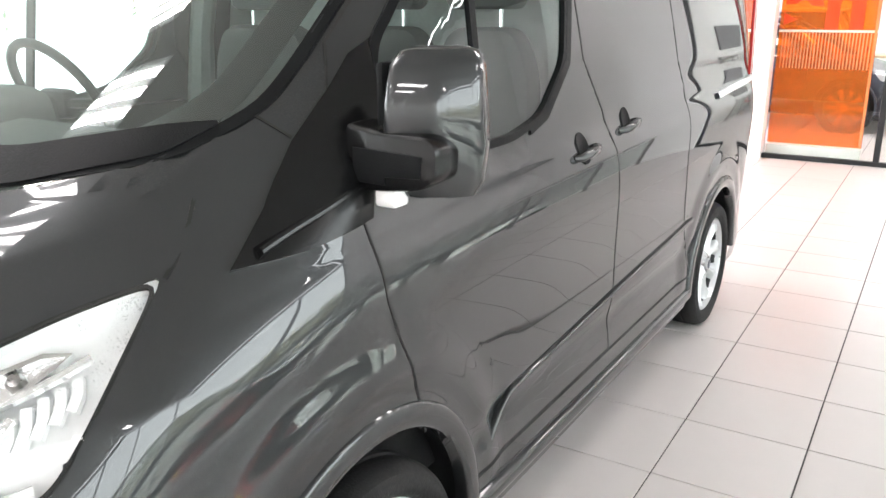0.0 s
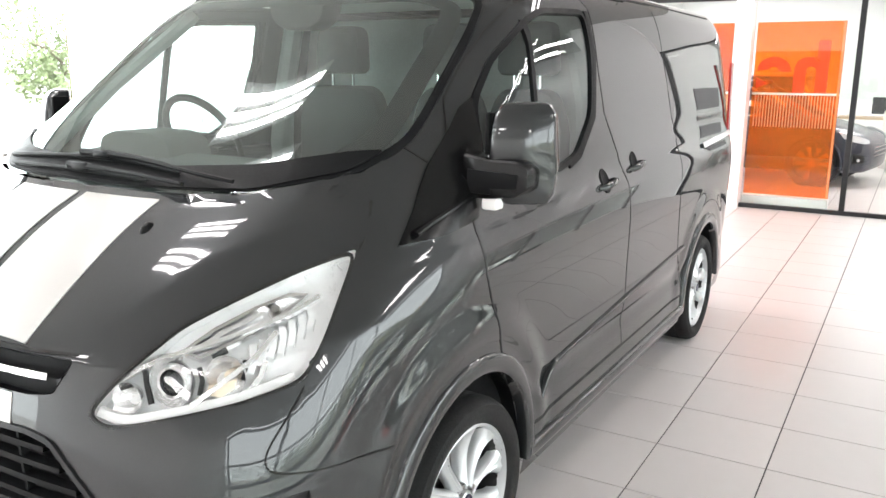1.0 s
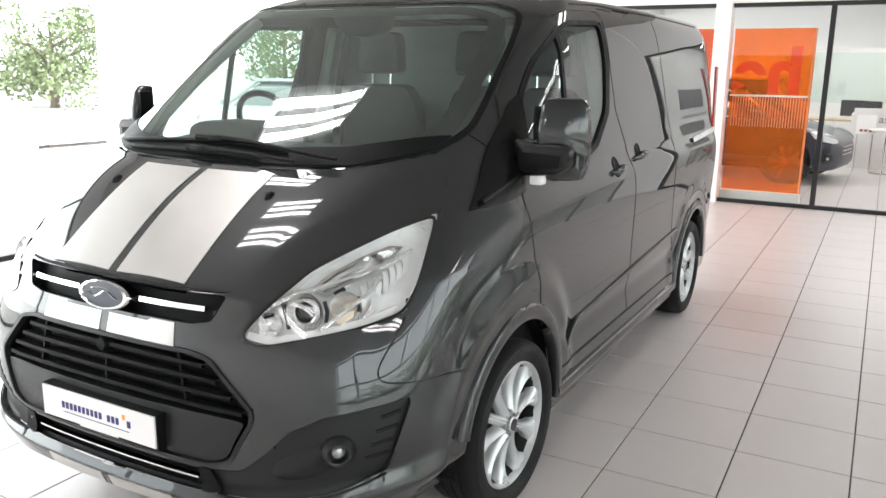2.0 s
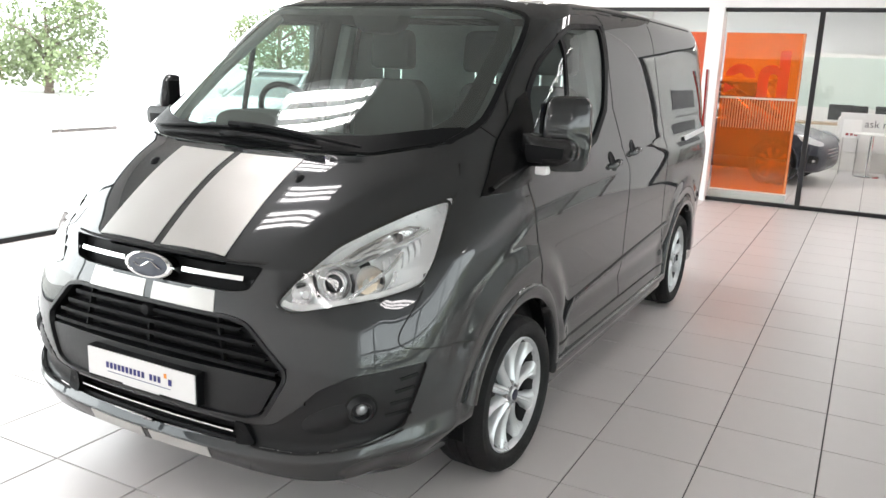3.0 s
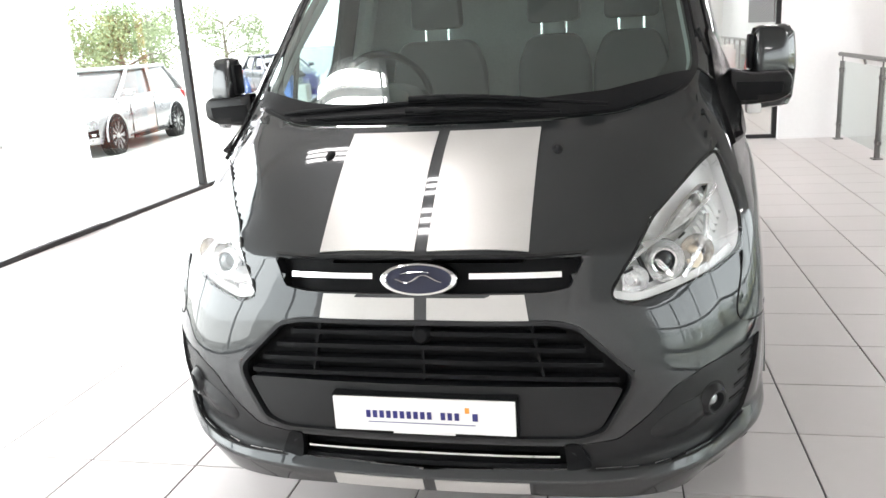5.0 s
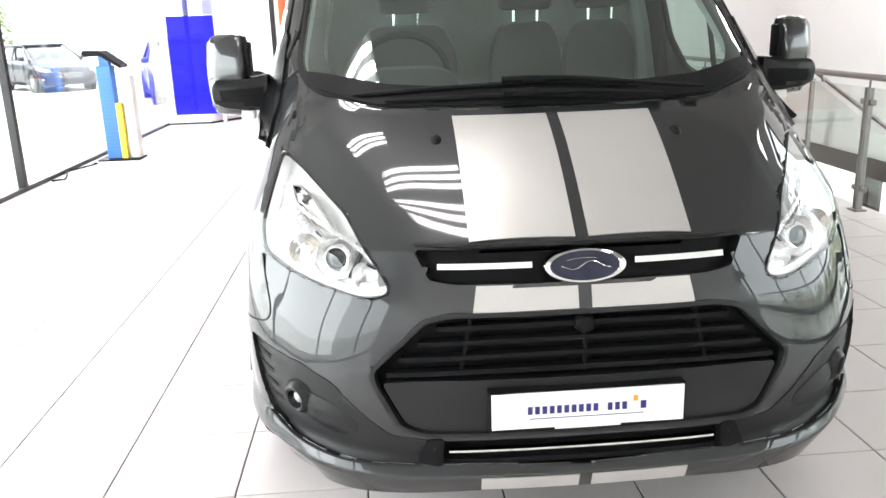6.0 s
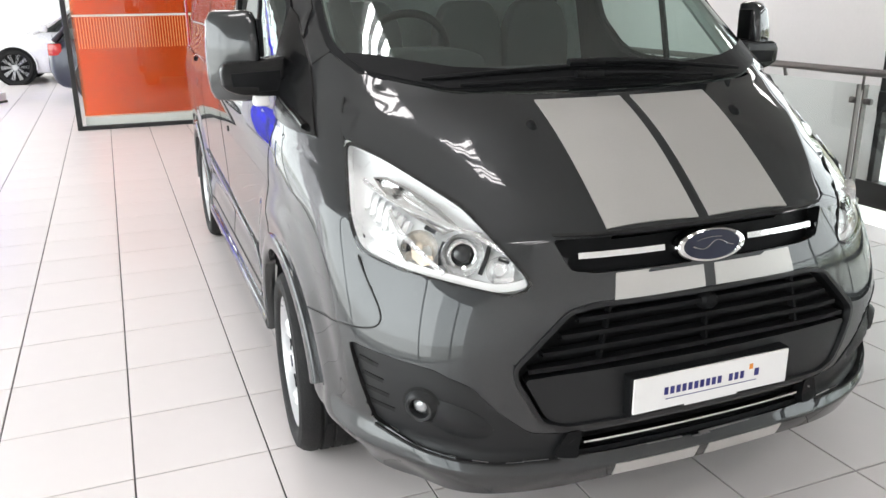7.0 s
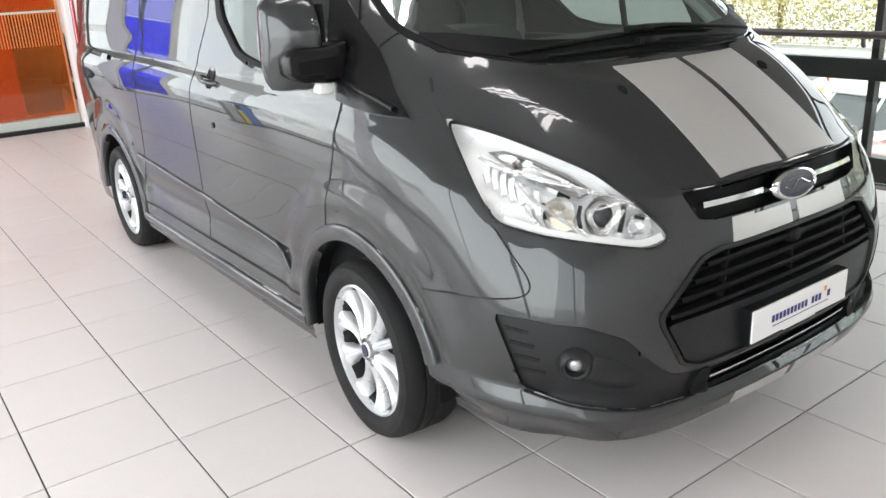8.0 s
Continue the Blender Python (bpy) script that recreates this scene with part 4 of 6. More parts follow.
for s in (1, -1):
    drape("door_window", DOOR_GLASS, "side", SIDE_GLASS, van, -0.006, 0.004, 0.05, s)
    ribbon("window_seal", DOOR_GLASS, "side", 0.026, BLACK, van, 0.004, 0.016, s, True, label="black window seal")
    ribbon("window_frame_rear", [(0.80, 1.285), (0.91, 1.315), (1.085, 1.45), (1.15, 1.667), (1.145, 1.85)], "side", 0.04, BLACK, van, 0.005, 0.014, s)
    ribbon("window_divider", [(0.535, 1.275), (0.555, 1.5), (0.575, 1.79)], "side", 0.035, BLACK, van, 0.001, 0.012, s)
    drape("mirror_sail", [(-0.262, 1.165), (-0.15, 1.252), (-0.04, 1.358), (0.075, 1.445), (0.15, 1.508), (0.205, 1.535), (0.165, 1.42), (0.115, 1.31), (0.075, 1.245), (0.06, 1.20), (-0.12, 1.172)], "side", SAIL, van, 0.011, 0.016, 0.03, s, "glossy black plastic quarter panel", bulge=0.006)
    ribbon("mirror_sail_ridge", [(-0.21, 1.19), (-0.05, 1.235), (0.07, 1.275)], "side", 0.02, SAIL, van, 0.022, 0.03, s, crown=True)

    # door mirror on its arm
    hx = lambda v: s * v
    bm = bmesh.new()
    rows = []
    for z, x0, x1, y0, y1 in ((1.240, 1.03, 1.12, 0.11, 0.185), (1.247, 1.012, 1.148, 0.085, 0.205), (1.275, 1.002, 1.162, 0.064, 0.222), (1.345, 0.998, 1.168, 0.056, 0.228), (1.385, 0.998, 1.168, 0.034, 0.228), (1.43, 0.998, 1.166, 0.036, 0.228), (1.50, 1.0, 1.160, 0.058, 0.224), (1.525, 1.008, 1.145, 0.085, 0.215), (1.533, 1.03, 1.125, 0.11, 0.2)):
        k = (y1 - y0) / 0.172
        ring = rounded([(x0, y0 + 0.030 * k), (x0 + 0.022, y0), (x1 - 0.05, y0 + 0.042 * k), (x1, y0 + 0.105 * k), (x1 - 0.012, y0 + 0.160 * k), (x0, y0 + 0.098 * k)], 0.022, 4)
        rows.append([bm.verts.new((s * x, y, z)) for x, y in ring])
    for r0, r1 in zip(rows, rows[1:]):
        for k in range(len(r0)):
            bm.faces.new((r0[k], r0[(k + 1) % len(r0)], r1[(k + 1) % len(r0)], r1[k]))
    bm.faces.new(rows[0])
    bm.faces.new(rows[-1])
    bmesh.ops.recalc_face_normals(bm, faces=bm.faces)
    mirror = part("door_mirror", bm, PAINT, van, "dark grey door mirror")
    part("mirror_glass", prism_bm([(s * 1.020, 0.150), (s * 1.145, 0.206), (s * 1.141, 0.216), (s * 1.016, 0.160)], "z", 1.285, 1.49), MIRROR, mirror, "silvered mirror glass")
    arm = prism_bm(rounded([(s * 0.925, 1.262), (s * 1.0, 1.260), (s * 1.09, 1.270), (s * 1.132, 1.292), (s * 1.136, 1.350), (s * 1.115, 1.377), (s * 1.0, 1.378), (s * 0.925, 1.392)], 0.016), "y", 0.040, 0.13, 0.010)
    part("mirror_arm", arm, SAIL, mirror, "black plastic mirror arm")
    part("mirror_arm_panel", prism_bm([(s * 0.945, 1.278), (s * 1.02, 1.276), (s * 1.02, 1.292), (s * 1.10, 1.296), (s * 1.105, 1.338), (s * 0.945, 1.345)], "y", 0.036, 0.05, 0.002), BLACK, mirror)
    part("mirror_bezel", box_bm(min(hx(0.988), hx(1.004)), max(hx(0.988), hx(1.004)), 0.06, 0.135, 1.385, 1.505, 0.006), BLACK, mirror, "black bezel edge")
    part("side_indicator", box_bm(min(hx(0.985), hx(1.035)), max(hx(0.985), hx(1.035)), 0.05, 0.10, 1.228, 1.264, 0.008), WHITE_PLATE, mirror, "clear white indicator lens")

    # door handles
    for hy, hz in ((1.125, 1.19), (1.53, 1.225)) if s > 0 else ((1.165, 1.20),):
        m = at_skin("side", hy, hz, s)
        base, _ = on_skin("side", hy, hz, s)
        bm = lathe_bm([(0.0, 0.0015), (0.044, 0.0018), (0.050, 0.004), (0.052, 0.001)], 28, "z")
        bmesh.ops.transform(bm, matrix=m @ Matrix.Diagonal((0.8, 1.0, 1, 1)), verts=bm.verts)
        pull = part("door_handle", bm, BLACK, van, "black handle recess")
        part("handle_grip", tube_bm([base + Vector((s * dx, dy, dz)) for dx, dy, dz in ((0.004, -0.07, -0.022), (0.022, -0.055, -0.02), (0.03, -0.02, -0.014), (0.03, 0.04, -0.008), (0.022, 0.075, -0.005), (0.004, 0.09, -0.004))], [0.010, 0.014, 0.016, 0.015, 0.013, 0.009], 10), PAINT, pull)
    if s < 0:
        bm = lathe_bm([(0.0, 0.004), (0.012, 0.004), (0.014, 0.0)], 16, "z")
        bmesh.ops.transform(bm, matrix=at_skin("side", 1.13, 1.0, s), verts=bm.verts)
        part("keyhole", bm, BLACK, van)

# nose: openings, grille, badge, plate
part_back = panel("grille", "grille", (1, -1), BLACK, van, "black slatted radiator grille", push=-0.055)
wall_ring("grille_wall", full(GRILLE), "front", BLACK, part_back, 0.004, 0.06)
ribbon("grille_frame", full(GRILLE), "front", 0.016, SATIN, part_back, 0.006, 0.02, closed=True)
for z, w in ((0.768, 0.40), (0.727, 0.45), (0.686, 0.50), (0.645, 0.54)):
    ribbon("slat", [(x, z + 0.01 * (x / 0.5) ** 2 * -1) for x in np.linspace(-w, w, 30)], "front", 0.016, BLACK, part_back, -0.006, 0.03)
for x in (-0.34, 0.0, 0.34):
    ribbon("upright", [(x * 0.9, 0.79), (x, 0.63)], "front", 0.010, BLACK, part_back, -0.012, 0.02)
drape("grille_panel", full(rounded([(-0.3, 0.622), (0.45, 0.618), (0.553, 0.612), (0.49, 0.492), (0.435, 0.47), (-0.3, 0.47)], 0.02)), "front", SATIN, part_back, -0.004, 0.05, 0.03, label="dark satin lower grille panel")
bm = lathe_bm([(0.0, 0.016), (0.018, 0.014), (0.026, 0.004), (0.03, -0.02)], 20, "z")
bmesh.ops.transform(bm, matrix=at_skin("front", 0, 0.765, push=-0.008), verts=bm.verts)
part("grille_sensor", bm, BLACK, part_back)
slot = panel("upper_slot", "slot", (1, -1), BLACK, van, "black upper grille slot", push=-0.035)
wall_ring("slot_wall", full(SLOT), "front", BLACK, slot, 0.003, 0.04)
for s in (1, -1):
    ribbon("chrome_bar", [(s * x, 0.925 - 0.002 * x) for x in np.linspace(0.138, 0.388, 14)], "front", 0.020, CHROME, slot, 0.004, 0.02, label="chrome grille bar")
lower = panel("lower_grille", "lower", (1, -1), BLACK, van, "black lower air intake", push=-0.05)
wall_ring("lower_wall", full(LOWER), "front", BLACK, lower, -0.002, 0.055)
ribbon("lower_chrome_bar", [(x, 0.402) for x in np.linspace(-0.375, 0.375, 24)], "front", 0.009, CHROME, lower, -0.004, 0.016, label="thin chrome strip")
ribbon("lower_slat", [(x, 0.375) for x in np.linspace(-0.40, 0.40, 20)], "front", 0.016, BLACK, lower, -0.02, 0.03)
for s in (1, -1):
    drape("intake_end", rounded([(s * 0.388, 0.446), (s * 0.43, 0.449), (s * 0.465, 0.374), (s * 0.395, 0.362)], 0.012), "front", BLACK, lower, 0.003, 0.03, 0.02)

badge = lathe_bm([(0.0, 0.012), (0.09, 0.010), (0.096, 0.016), (0.108, 0.014), (0.114, 0.002), (0.114, -0.03)], 56, "z")
shape = at_skin("front", 0, 0.918, push=0.010) @ Matrix.Diagonal((1, 0.41, 1, 1))
bmesh.ops.transform(badge, matrix=shape, verts=badge.verts)
badge_ob = part("badge", badge, CHROME, van, "oval badge with chrome rim")
field = lathe_bm([(0.0, 0.0145), (0.093, 0.0125)], 56, "z")
bmesh.ops.transform(field, matrix=shape, verts=field.verts)
part("badge_field", field, BADGE_BLUE, badge_ob, "dark blue oval field")
mark = bmesh.new()
tube_bm([(x, 0.030 * math.sin(58 * x + 0.6) * (1 - abs(x) * 6), 0.0145) for x in np.linspace(-0.066, 0.066, 30)], 0.0046, 6, mark)
tube_bm([(x, 0.050 - 6.0 * x * x, 0.0145) for x in np.linspace(-0.05, 0.03, 10)], 0.0036, 6, mark)
bmesh.ops.transform(mark, matrix=shape, verts=mark.verts)
part("badge_mark", mark, CHROME, badge_ob, "plain chrome squiggle")

plate = part("number_plate", box_bm(-0.262, 0.262, -1.044, -1.036, 0.489, 0.592, 0.002), WHITE_PLATE, van, "white plate with a bar of blue print", smooth=False)
part("plate_holder", box_bm(-0.268, 0.268, -1.038, -0.985, 0.478, 0.596, 0.003), BLACK, plate, "black plate holder", smooth=False)
for x0, x1 in [(-0.165 + 0.0198 * k, -0.165 + 0.0198 * k + 0.0125) for k in range(10)] + [(0.052 + 0.0198 * k, 0.0645 + 0.0198 * k) for k in range(3)] + [(0.142, 0.157)]:
    part("print_bar", box_bm(x0, x1, -1.0455, -1.043, 0.531, 0.553), BLUE_INK, plate, "blue print as a plain bar", smooth=False)
part("print_bar", box_bm(0.122, 0.134, -1.0455, -1.043, 0.554, 0.570), ORANGE_INK, plate, "orange print mark", smooth=False)
part("print_line", box_bm(-0.16, 0.15, -1.0455, -1.043, 0.517, 0.5185), BLUE_INK, plate, smooth=False)
part("holder_print", box_bm(-0.09, 0.09, -1.0395, -1.037, 0.4815, 0.4875), WHITE_PLATE, plate, "small white print as a plain bar", smooth=False)

# lamps
for s in (1, -1):
    lamp = panel("headlamp", "lamp", (s,), LAMP_SILVER, van, "bright clear headlamp with silver reflectors", push=-0.05)
    wall_ring("lamp_wall", LAMP, "corner", LAMP_SILVER, lamp, 0.0, 0.055, s)
    drape("lens_cover", LAMP, "corner", LAMP_GLASS, lamp, 0.004, 0.004, 0.03, s, "clear moulded lens").visible_shadow = False
    ribbon("lamp_seal", LAMP, "corner", 0.009, SEAM, lamp, 0.0025, 0.009, s, True, ease=8)
    facing = (s * 0.25, -0.95, 0.1)
    for p, z, r, kind in ((0.035, 0.927, 0.058, "projector"), (-0.065, 0.893, 0.038, "drl"), (0.155, 0.935, 0.05, "indicator")):
        m = at_skin("corner", p, z, s, -0.016, facing if kind != "side" else None)
        bowl = lathe_bm([(r, 0.004), (r * 0.97, 0.0), (r * 0.85, -0.016), (r * 0.6, -0.030), (r * 0.3, -0.036), (0, -0.038)], 28, "z")
        bmesh.ops.transform(bowl, matrix=m, verts=bowl.verts)
        cup = part("reflector", bowl, LAMP_BRIGHT, lamp)
        if kind == "projector":
            ring = lathe_bm([(0.029, -0.01), (0.031, 0.004), (0.036, 0.006), (0.040, -0.004), (0.040, -0.02)], 32, "z")
            bmesh.ops.transform(ring, matrix=m, verts=ring.verts)
            part("projector_ring", ring, CHROME, lamp)
            eye = lathe_bm([(0.0, 0.010), (0.013, 0.008), (0.024, 0.002), (0.030, -0.012)], 28, "z")
            bmesh.ops.transform(eye, matrix=m, verts=eye.verts)
            part("projector_lens", eye, PROJECTOR, lamp, "dark projector lens")
        elif kind == "indicator":
            eye = lathe_bm([(0.0, 0.0), (0.008, -0.002), (0.012, -0.012), (0.012, -0.034)], 16, "z")
            bmesh.ops.transform(eye, matrix=m, verts=eye.verts)
            part("bulb", eye, AMBER, lamp, "amber bulb")
    amber = [(0.118, 0.905), (0.150, 0.898), (0.182, 0.915), (0.186, 0.935), (0.150, 0.925), (0.122, 0.925)]
    drape("indicator_tint", amber, "corner", AMBER, lamp, -0.016, 0.004, 0.012, s, "pale amber tinted reflector")
    # eyebrow pod above the main unit, vanes and painted shade between the bowls
    pod = [(0.06, 0.992), (0.13, 1.032), (0.22, 1.068), (0.30, 1.090), (0.34, 1.088), (0.27, 1.045), (0.18, 1.008), (0.10, 0.980)]
    drape("eyebrow_pod", pod, "corner", LAMP_BRIGHT, lamp, -0.030, 0.004, 0.03, s, "brushed reflector pod")
    ribbon("pod_rim", pod, "corner", 0.010, CHROME, lamp, -0.010, 0.020, s, True)
    ribbon("pod_vane", [(0.09, 0.998), (0.16, 1.030), (0.235, 1.058)], "corner", 0.012, LAMP_BRIGHT, lamp, -0.014, 0.012, s)
    bm = lathe_bm([(0.0, 0.010), (0.010, 0.008), (0.015, -0.004), (0.015, -0.02)], 14, "z")
    bmesh.ops.transform(bm, matrix=at_skin("corner", 0.265, 1.064, s, -0.016), verts=bm.verts)
    part("bulb", bm, STEEL, lamp, "grey side lamp bulb")
    ribbon("light_guide", [(0.085, 0.885), (0.15, 0.925), (0.225, 0.972), (0.27, 1.02)], "corner", 0.014, LAMP_BRIGHT, lamp, -0.010, 0.012, s)
    ribbon("light_guide", [(-0.115, 0.912), (-0.02, 0.968), (0.07, 0.994), (0.20, 1.022), (0.30, 1.05), (0.37, 1.082)], "corner", 0.013, LAMP_BRIGHT, lamp, -0.007, 0.014, s, ease=3)
    # dark strips carry the shade between the bowls in their colour
    for path, w in (([(-0.028, 0.958), (-0.022, 0.925), (-0.010, 0.888)], 0.013), ([(0.098, 0.962), (0.105, 0.935), (0.10, 0.905)], 0.012), ([(0.20, 0.975), (0.205, 0.955), (0.198, 0.93)], 0.010), ([(-0.085, 0.915), (-0.055, 0.925)], 0.008), ([(0.125, 0.985), (0.16, 0.995)], 0.010)):
        ribbon("reflector_gap_shade", path, "corner", w, SATIN, lamp, -0.022, 0.008, s)
    for path in ([(-0.10, 0.878), (-0.075, 0.872), (-0.05, 0.874)], [(0.215, 0.905), (0.24, 0.935), (0.25, 0.965)], [(0.0, 0.985), (0.03, 0.99), (0.06, 0.985)]):
        ribbon("reflector_step", path, "corner", 0.016, LAMP_BRIGHT, lamp, -0.024, 0.014, s)
    # fluted reflector behind the outer half of the lens
    for k in range(7):
        p0 = 0.215 + 0.022 * k
        ribbon("reflector_flute", [(p0, 0.942 + 0.014 * k), (p0 + 0.006, 0.975 + 0.012 * k), (p0 + 0.002, 1.005 + 0.010 * k)], "corner", 0.021, LAMP_SILVER, lamp, -0.030, 0.014, s)
    ribbon("inner_bezel", corner((0.530, -0.925, 0.866), (0.585, -0.915, 0.848), (0.71, -0.835, 0.876), (0.81, -0.73, 0.898), (0.872, -0.64, 0.926)), "corner", 0.026, WHITE_PLATE, lamp, -0.014, 0.014, s, ease=3)

    fog = panel("fog_lamp_surround", "fog", (s,), SATIN, van, "dark satin plastic bumper insert", push=-0.012)
    wall_ring("surround_wall", FOG, "corner", SEAM, fog, 0.002, 0.016, s)
    fm = at_skin("corner", 0.130, 0.528, s, -0.014)
    # flat disc whose black colour stands in for a deep recess's shade
    bowl = lathe_bm([(0.056, 0.0005), (0.052, 0.0025), (0.03, 0.0015), (0.0, 0.001)], 32, "z")
    bmesh.ops.transform(bowl, matrix=fm, verts=bowl.verts)
    part("fog_recess_shade_disc", bowl, SEAM, fog, "flat black disc painted as a recess's shade")
    tunnel = [(0.050 + 0.115 * math.cos(a) * (1.0 if math.cos(a) < 0 else 0.75), 0.496 + 0.05 * math.sin(a) + 0.032 * math.cos(a)) for a in np.linspace(0, 2 * math.pi, 28, endpoint=False)]
    drape("fog_tunnel", tunnel, "corner", SATIN, fog, -0.011, 0.006, 0.018, s, bulge=0.016)
    collar = lathe_bm([(0.026, 0.004), (0.029, 0.020), (0.036, 0.022), (0.045, 0.012), (0.050, -0.002)], 32, "z")
    bmesh.ops.transform(collar, matrix=fm, verts=collar.verts)
    part("fog_lamp_collar", collar, SATIN, fog)
    eye = lathe_bm([(0.0, 0.014), (0.011, 0.012), (0.020, 0.006), (0.026, -0.004), (0.028, -0.012)], 28, "z")
    bmesh.ops.transform(eye, matrix=fm, verts=eye.verts)
    part("fog_lamp", eye, FOG_GLASS, fog, "round fog lamp with clear lens")
    for k in range(4):
        z = 0.632 - 0.042 * k
        ribbon("vent", corner((0.918 - 0.006 * k, -0.685 - 0.010 * k, z), (0.885 - 0.012 * k, -0.748 - 0.010 * k, z - 0.012)), "corner", 0.013, SEAM, fog, -0.009, 0.004, s)
    jet = lathe_bm([(0.0, 0.012), (0.008, 0.011), (0.014, 0.004), (0.016, 0.0)], 14, "z")
    bmesh.ops.transform(jet, matrix=at_skin("top", s * 0.36, -0.61) @ Matrix.Diagonal((1.0, 1.5, 1, 1)), verts=jet.verts)
    part("washer_jet", jet, BLACK, van, "small black washer jet")

# wipers
for path in (((-0.60, 1.325), (-0.35, 1.338), (0.0, 1.345), (0.25, 1.33), (0.50, 1.305)), ((-0.50, 1.308), (-0.2, 1.312), (0.10, 1.308), (0.36, 1.292))):
    hits = [on_skin("front", float(x), float(z)) for x, z in spline(range(len(path)), path, np.linspace(0, len(path) - 1, 16))]
    wiper = part("wiper", tube_bm([p + n * 0.030 for p, n in hits[6:]], [0.012, 0.012, 0.010, 0.009, 0.008, 0.008, 0.007, 0.007, 0.007, 0.006], 8), BLACK, van, "black windscreen wiper arm")
    part("wiper_blade", tube_bm([p + n * 0.014 for p, n in hits[:13]], [0.003] + [0.008] * 11 + [0.003], 8), BLACK, wiper)
    p, n = hits[7]
    part("blade_clip", box_bm(p.x - 0.035, p.x + 0.035, p.y + n.y * 0.03 - 0.012, p.y + n.y * 0.03 + 0.012, p.z + 0.012, p.z + 0.036, 0.006), BLACK, wiper)

# cab
cab = part("cab_floor", box_bm(-0.84, 0.84, -0.55, 1.45, 0.42, 0.48), BLACK, van, "dark cab floor")
part("bulkhead", prism_bm(rounded([(-0.86, 0.45), (0.86, 0.45), (0.84, 1.4), (0.76, 1.86), (-0.76, 1.86), (-0.84, 1.4)], 0.05), "y", 1.42, 1.46), TRIM_GREY, van, "grey steel bulkhead")
part("headliner", box_bm(-0.68, 0.68, 0.60, 1.45, 1.90, 1.915), HEADLINER, van, "pale headliner", smooth=False)
dash = bmesh.new()
prof = [(-0.20, 1.20), (-0.18, 1.265), (-0.06, 1.305), (0.08, 1.32), (0.14, 1.29), (0.16, 1.15), (0.10, 0.85), (-0.1, 0.70), (-0.2, 0.70)]
prism_bm(prof, "x", -0.74, 0.74, 0.02, bm=dash)
part("dashboard", dash, SEAT_CLOTH, van, "dark moulded dashboard")
part("instrument_hood", prism_bm(rounded([(-0.62, 1.28), (-0.22, 1.28), (-0.24, 1.37), (-0.32, 1.395), (-0.52, 1.395), (-0.60, 1.37)], 0.03), "y", -0.02, 0.18, 0.01), SEAT_CLOTH, van)
ring = [(-0.43 + 0.185 * math.cos(t), 0.33 - 0.09 * math.sin(t), 1.345 + 0.165 * math.sin(t)) for t in np.linspace(0, 2 * math.pi, 40, endpoint=False)]
steer = part("steering_wheel", tube_bm(ring, 0.015, 10, closed=True), BLACK, van, "black steering wheel")
part("wheel_boss", box_bm(-0.50, -0.36, 0.29, 0.35, 1.28, 1.37, 0.02), BLACK, steer)
part("wheel_spoke", tube_bm([(-0.61, 0.33, 1.335), (-0.43, 0.31, 1.325), (-0.25, 0.33, 1.335)], 0.016, 8), BLACK, steer)
part("steering_column", tube_bm([(-0.43, 0.31, 1.32), (-0.43, 0.1, 1.2)], 0.04, 10), BLACK, steer)


def seat(x, w):
    back = prism_bm(rounded([(x - w / 2, 0.85), (x + w / 2, 0.85), (x + w / 2, 1.40), (x + w / 2 - 0.06, 1.545), (x - w / 2 + 0.06, 1.545), (x - w / 2, 1.40)], 0.06), "y", 1.14, 1.26, 0.035)
    ob = part("seat", back, SEAT_CLOTH, van, "dark cloth cab seat")
    part("seat_cushion", box_bm(x - w / 2, x + w / 2, 0.62, 1.2, 0.76, 0.90, 0.05, 3), SEAT_CLOTH, ob)
    part("seat_base", box_bm(x - w / 2 + 0.04, x + w / 2 - 0.04, 0.68, 1.18, 0.46, 0.78, 0.02), BLACK, ob)
    part("headrest", prism_bm(rounded([(x - 0.135, 1.60), (x + 0.135, 1.60), (x + 0.125, 1.79), (x + 0.10, 1.82), (x - 0.10, 1.82), (x - 0.125, 1.79)], 0.04), "y", 1.14, 1.25, 0.03), SEAT_CLOTH, ob)
    for dx in (-0.06, 0.06):
        part("headrest_post", tube_bm([(x + dx, 1.19, 1.52), (x + dx, 1.19, 1.62)], 0.008, 8), CHROME, ob, "chrome headrest post")


seat(-0.385, 0.50)
seat(0.215, 0.37)
seat(0.595, 0.37)
part("mirror_pod", prism_bm(rounded([(-0.17, 1.90), (0.12, 1.90), (0.10, 1.80), (0.04, 1.765), (-0.10, 1.765), (-0.15, 1.80)], 0.03), "y", 0.44, 0.56, 0.02), BLACK, van, "black camera pod behind the windscreen")
for s in (1, -1):
    part("b_pillar_trim", tube_bm([(s * 0.86, 1.27, 0.5), (s * 0.86, 1.27, 1.25), (s * 0.83, 1.27, 1.5), (s * 0.75, 1.27, 1.84)], [0.06, 0.06, 0.05, 0.05], 8), TRIM_GREY, van, "grey pillar trim")
    part("door_trim", box_bm(min(s * 0.86, s * 0.905), max(s * 0.86, s * 0.905), -0.02, 1.2, 0.45, 1.24, 0.02), BLACK, van, "dark inner door trim")
    part("a_pillar_trim", tube_bm([(s * 0.80, -0.12, 1.30), (s * 0.775, 0.2, 1.56), (s * 0.72, 0.58, 1.84)], 0.03, 8), TRIM_GREY, van)
    part("tail_lamp", prism_bm([(3.60, 1.15), (3.66, 1.15), (3.60, 1.68), (3.53, 1.68)], "x", s * 0.93, s * 0.945, 0.003), TAIL_RED, van, "red tail lamp")


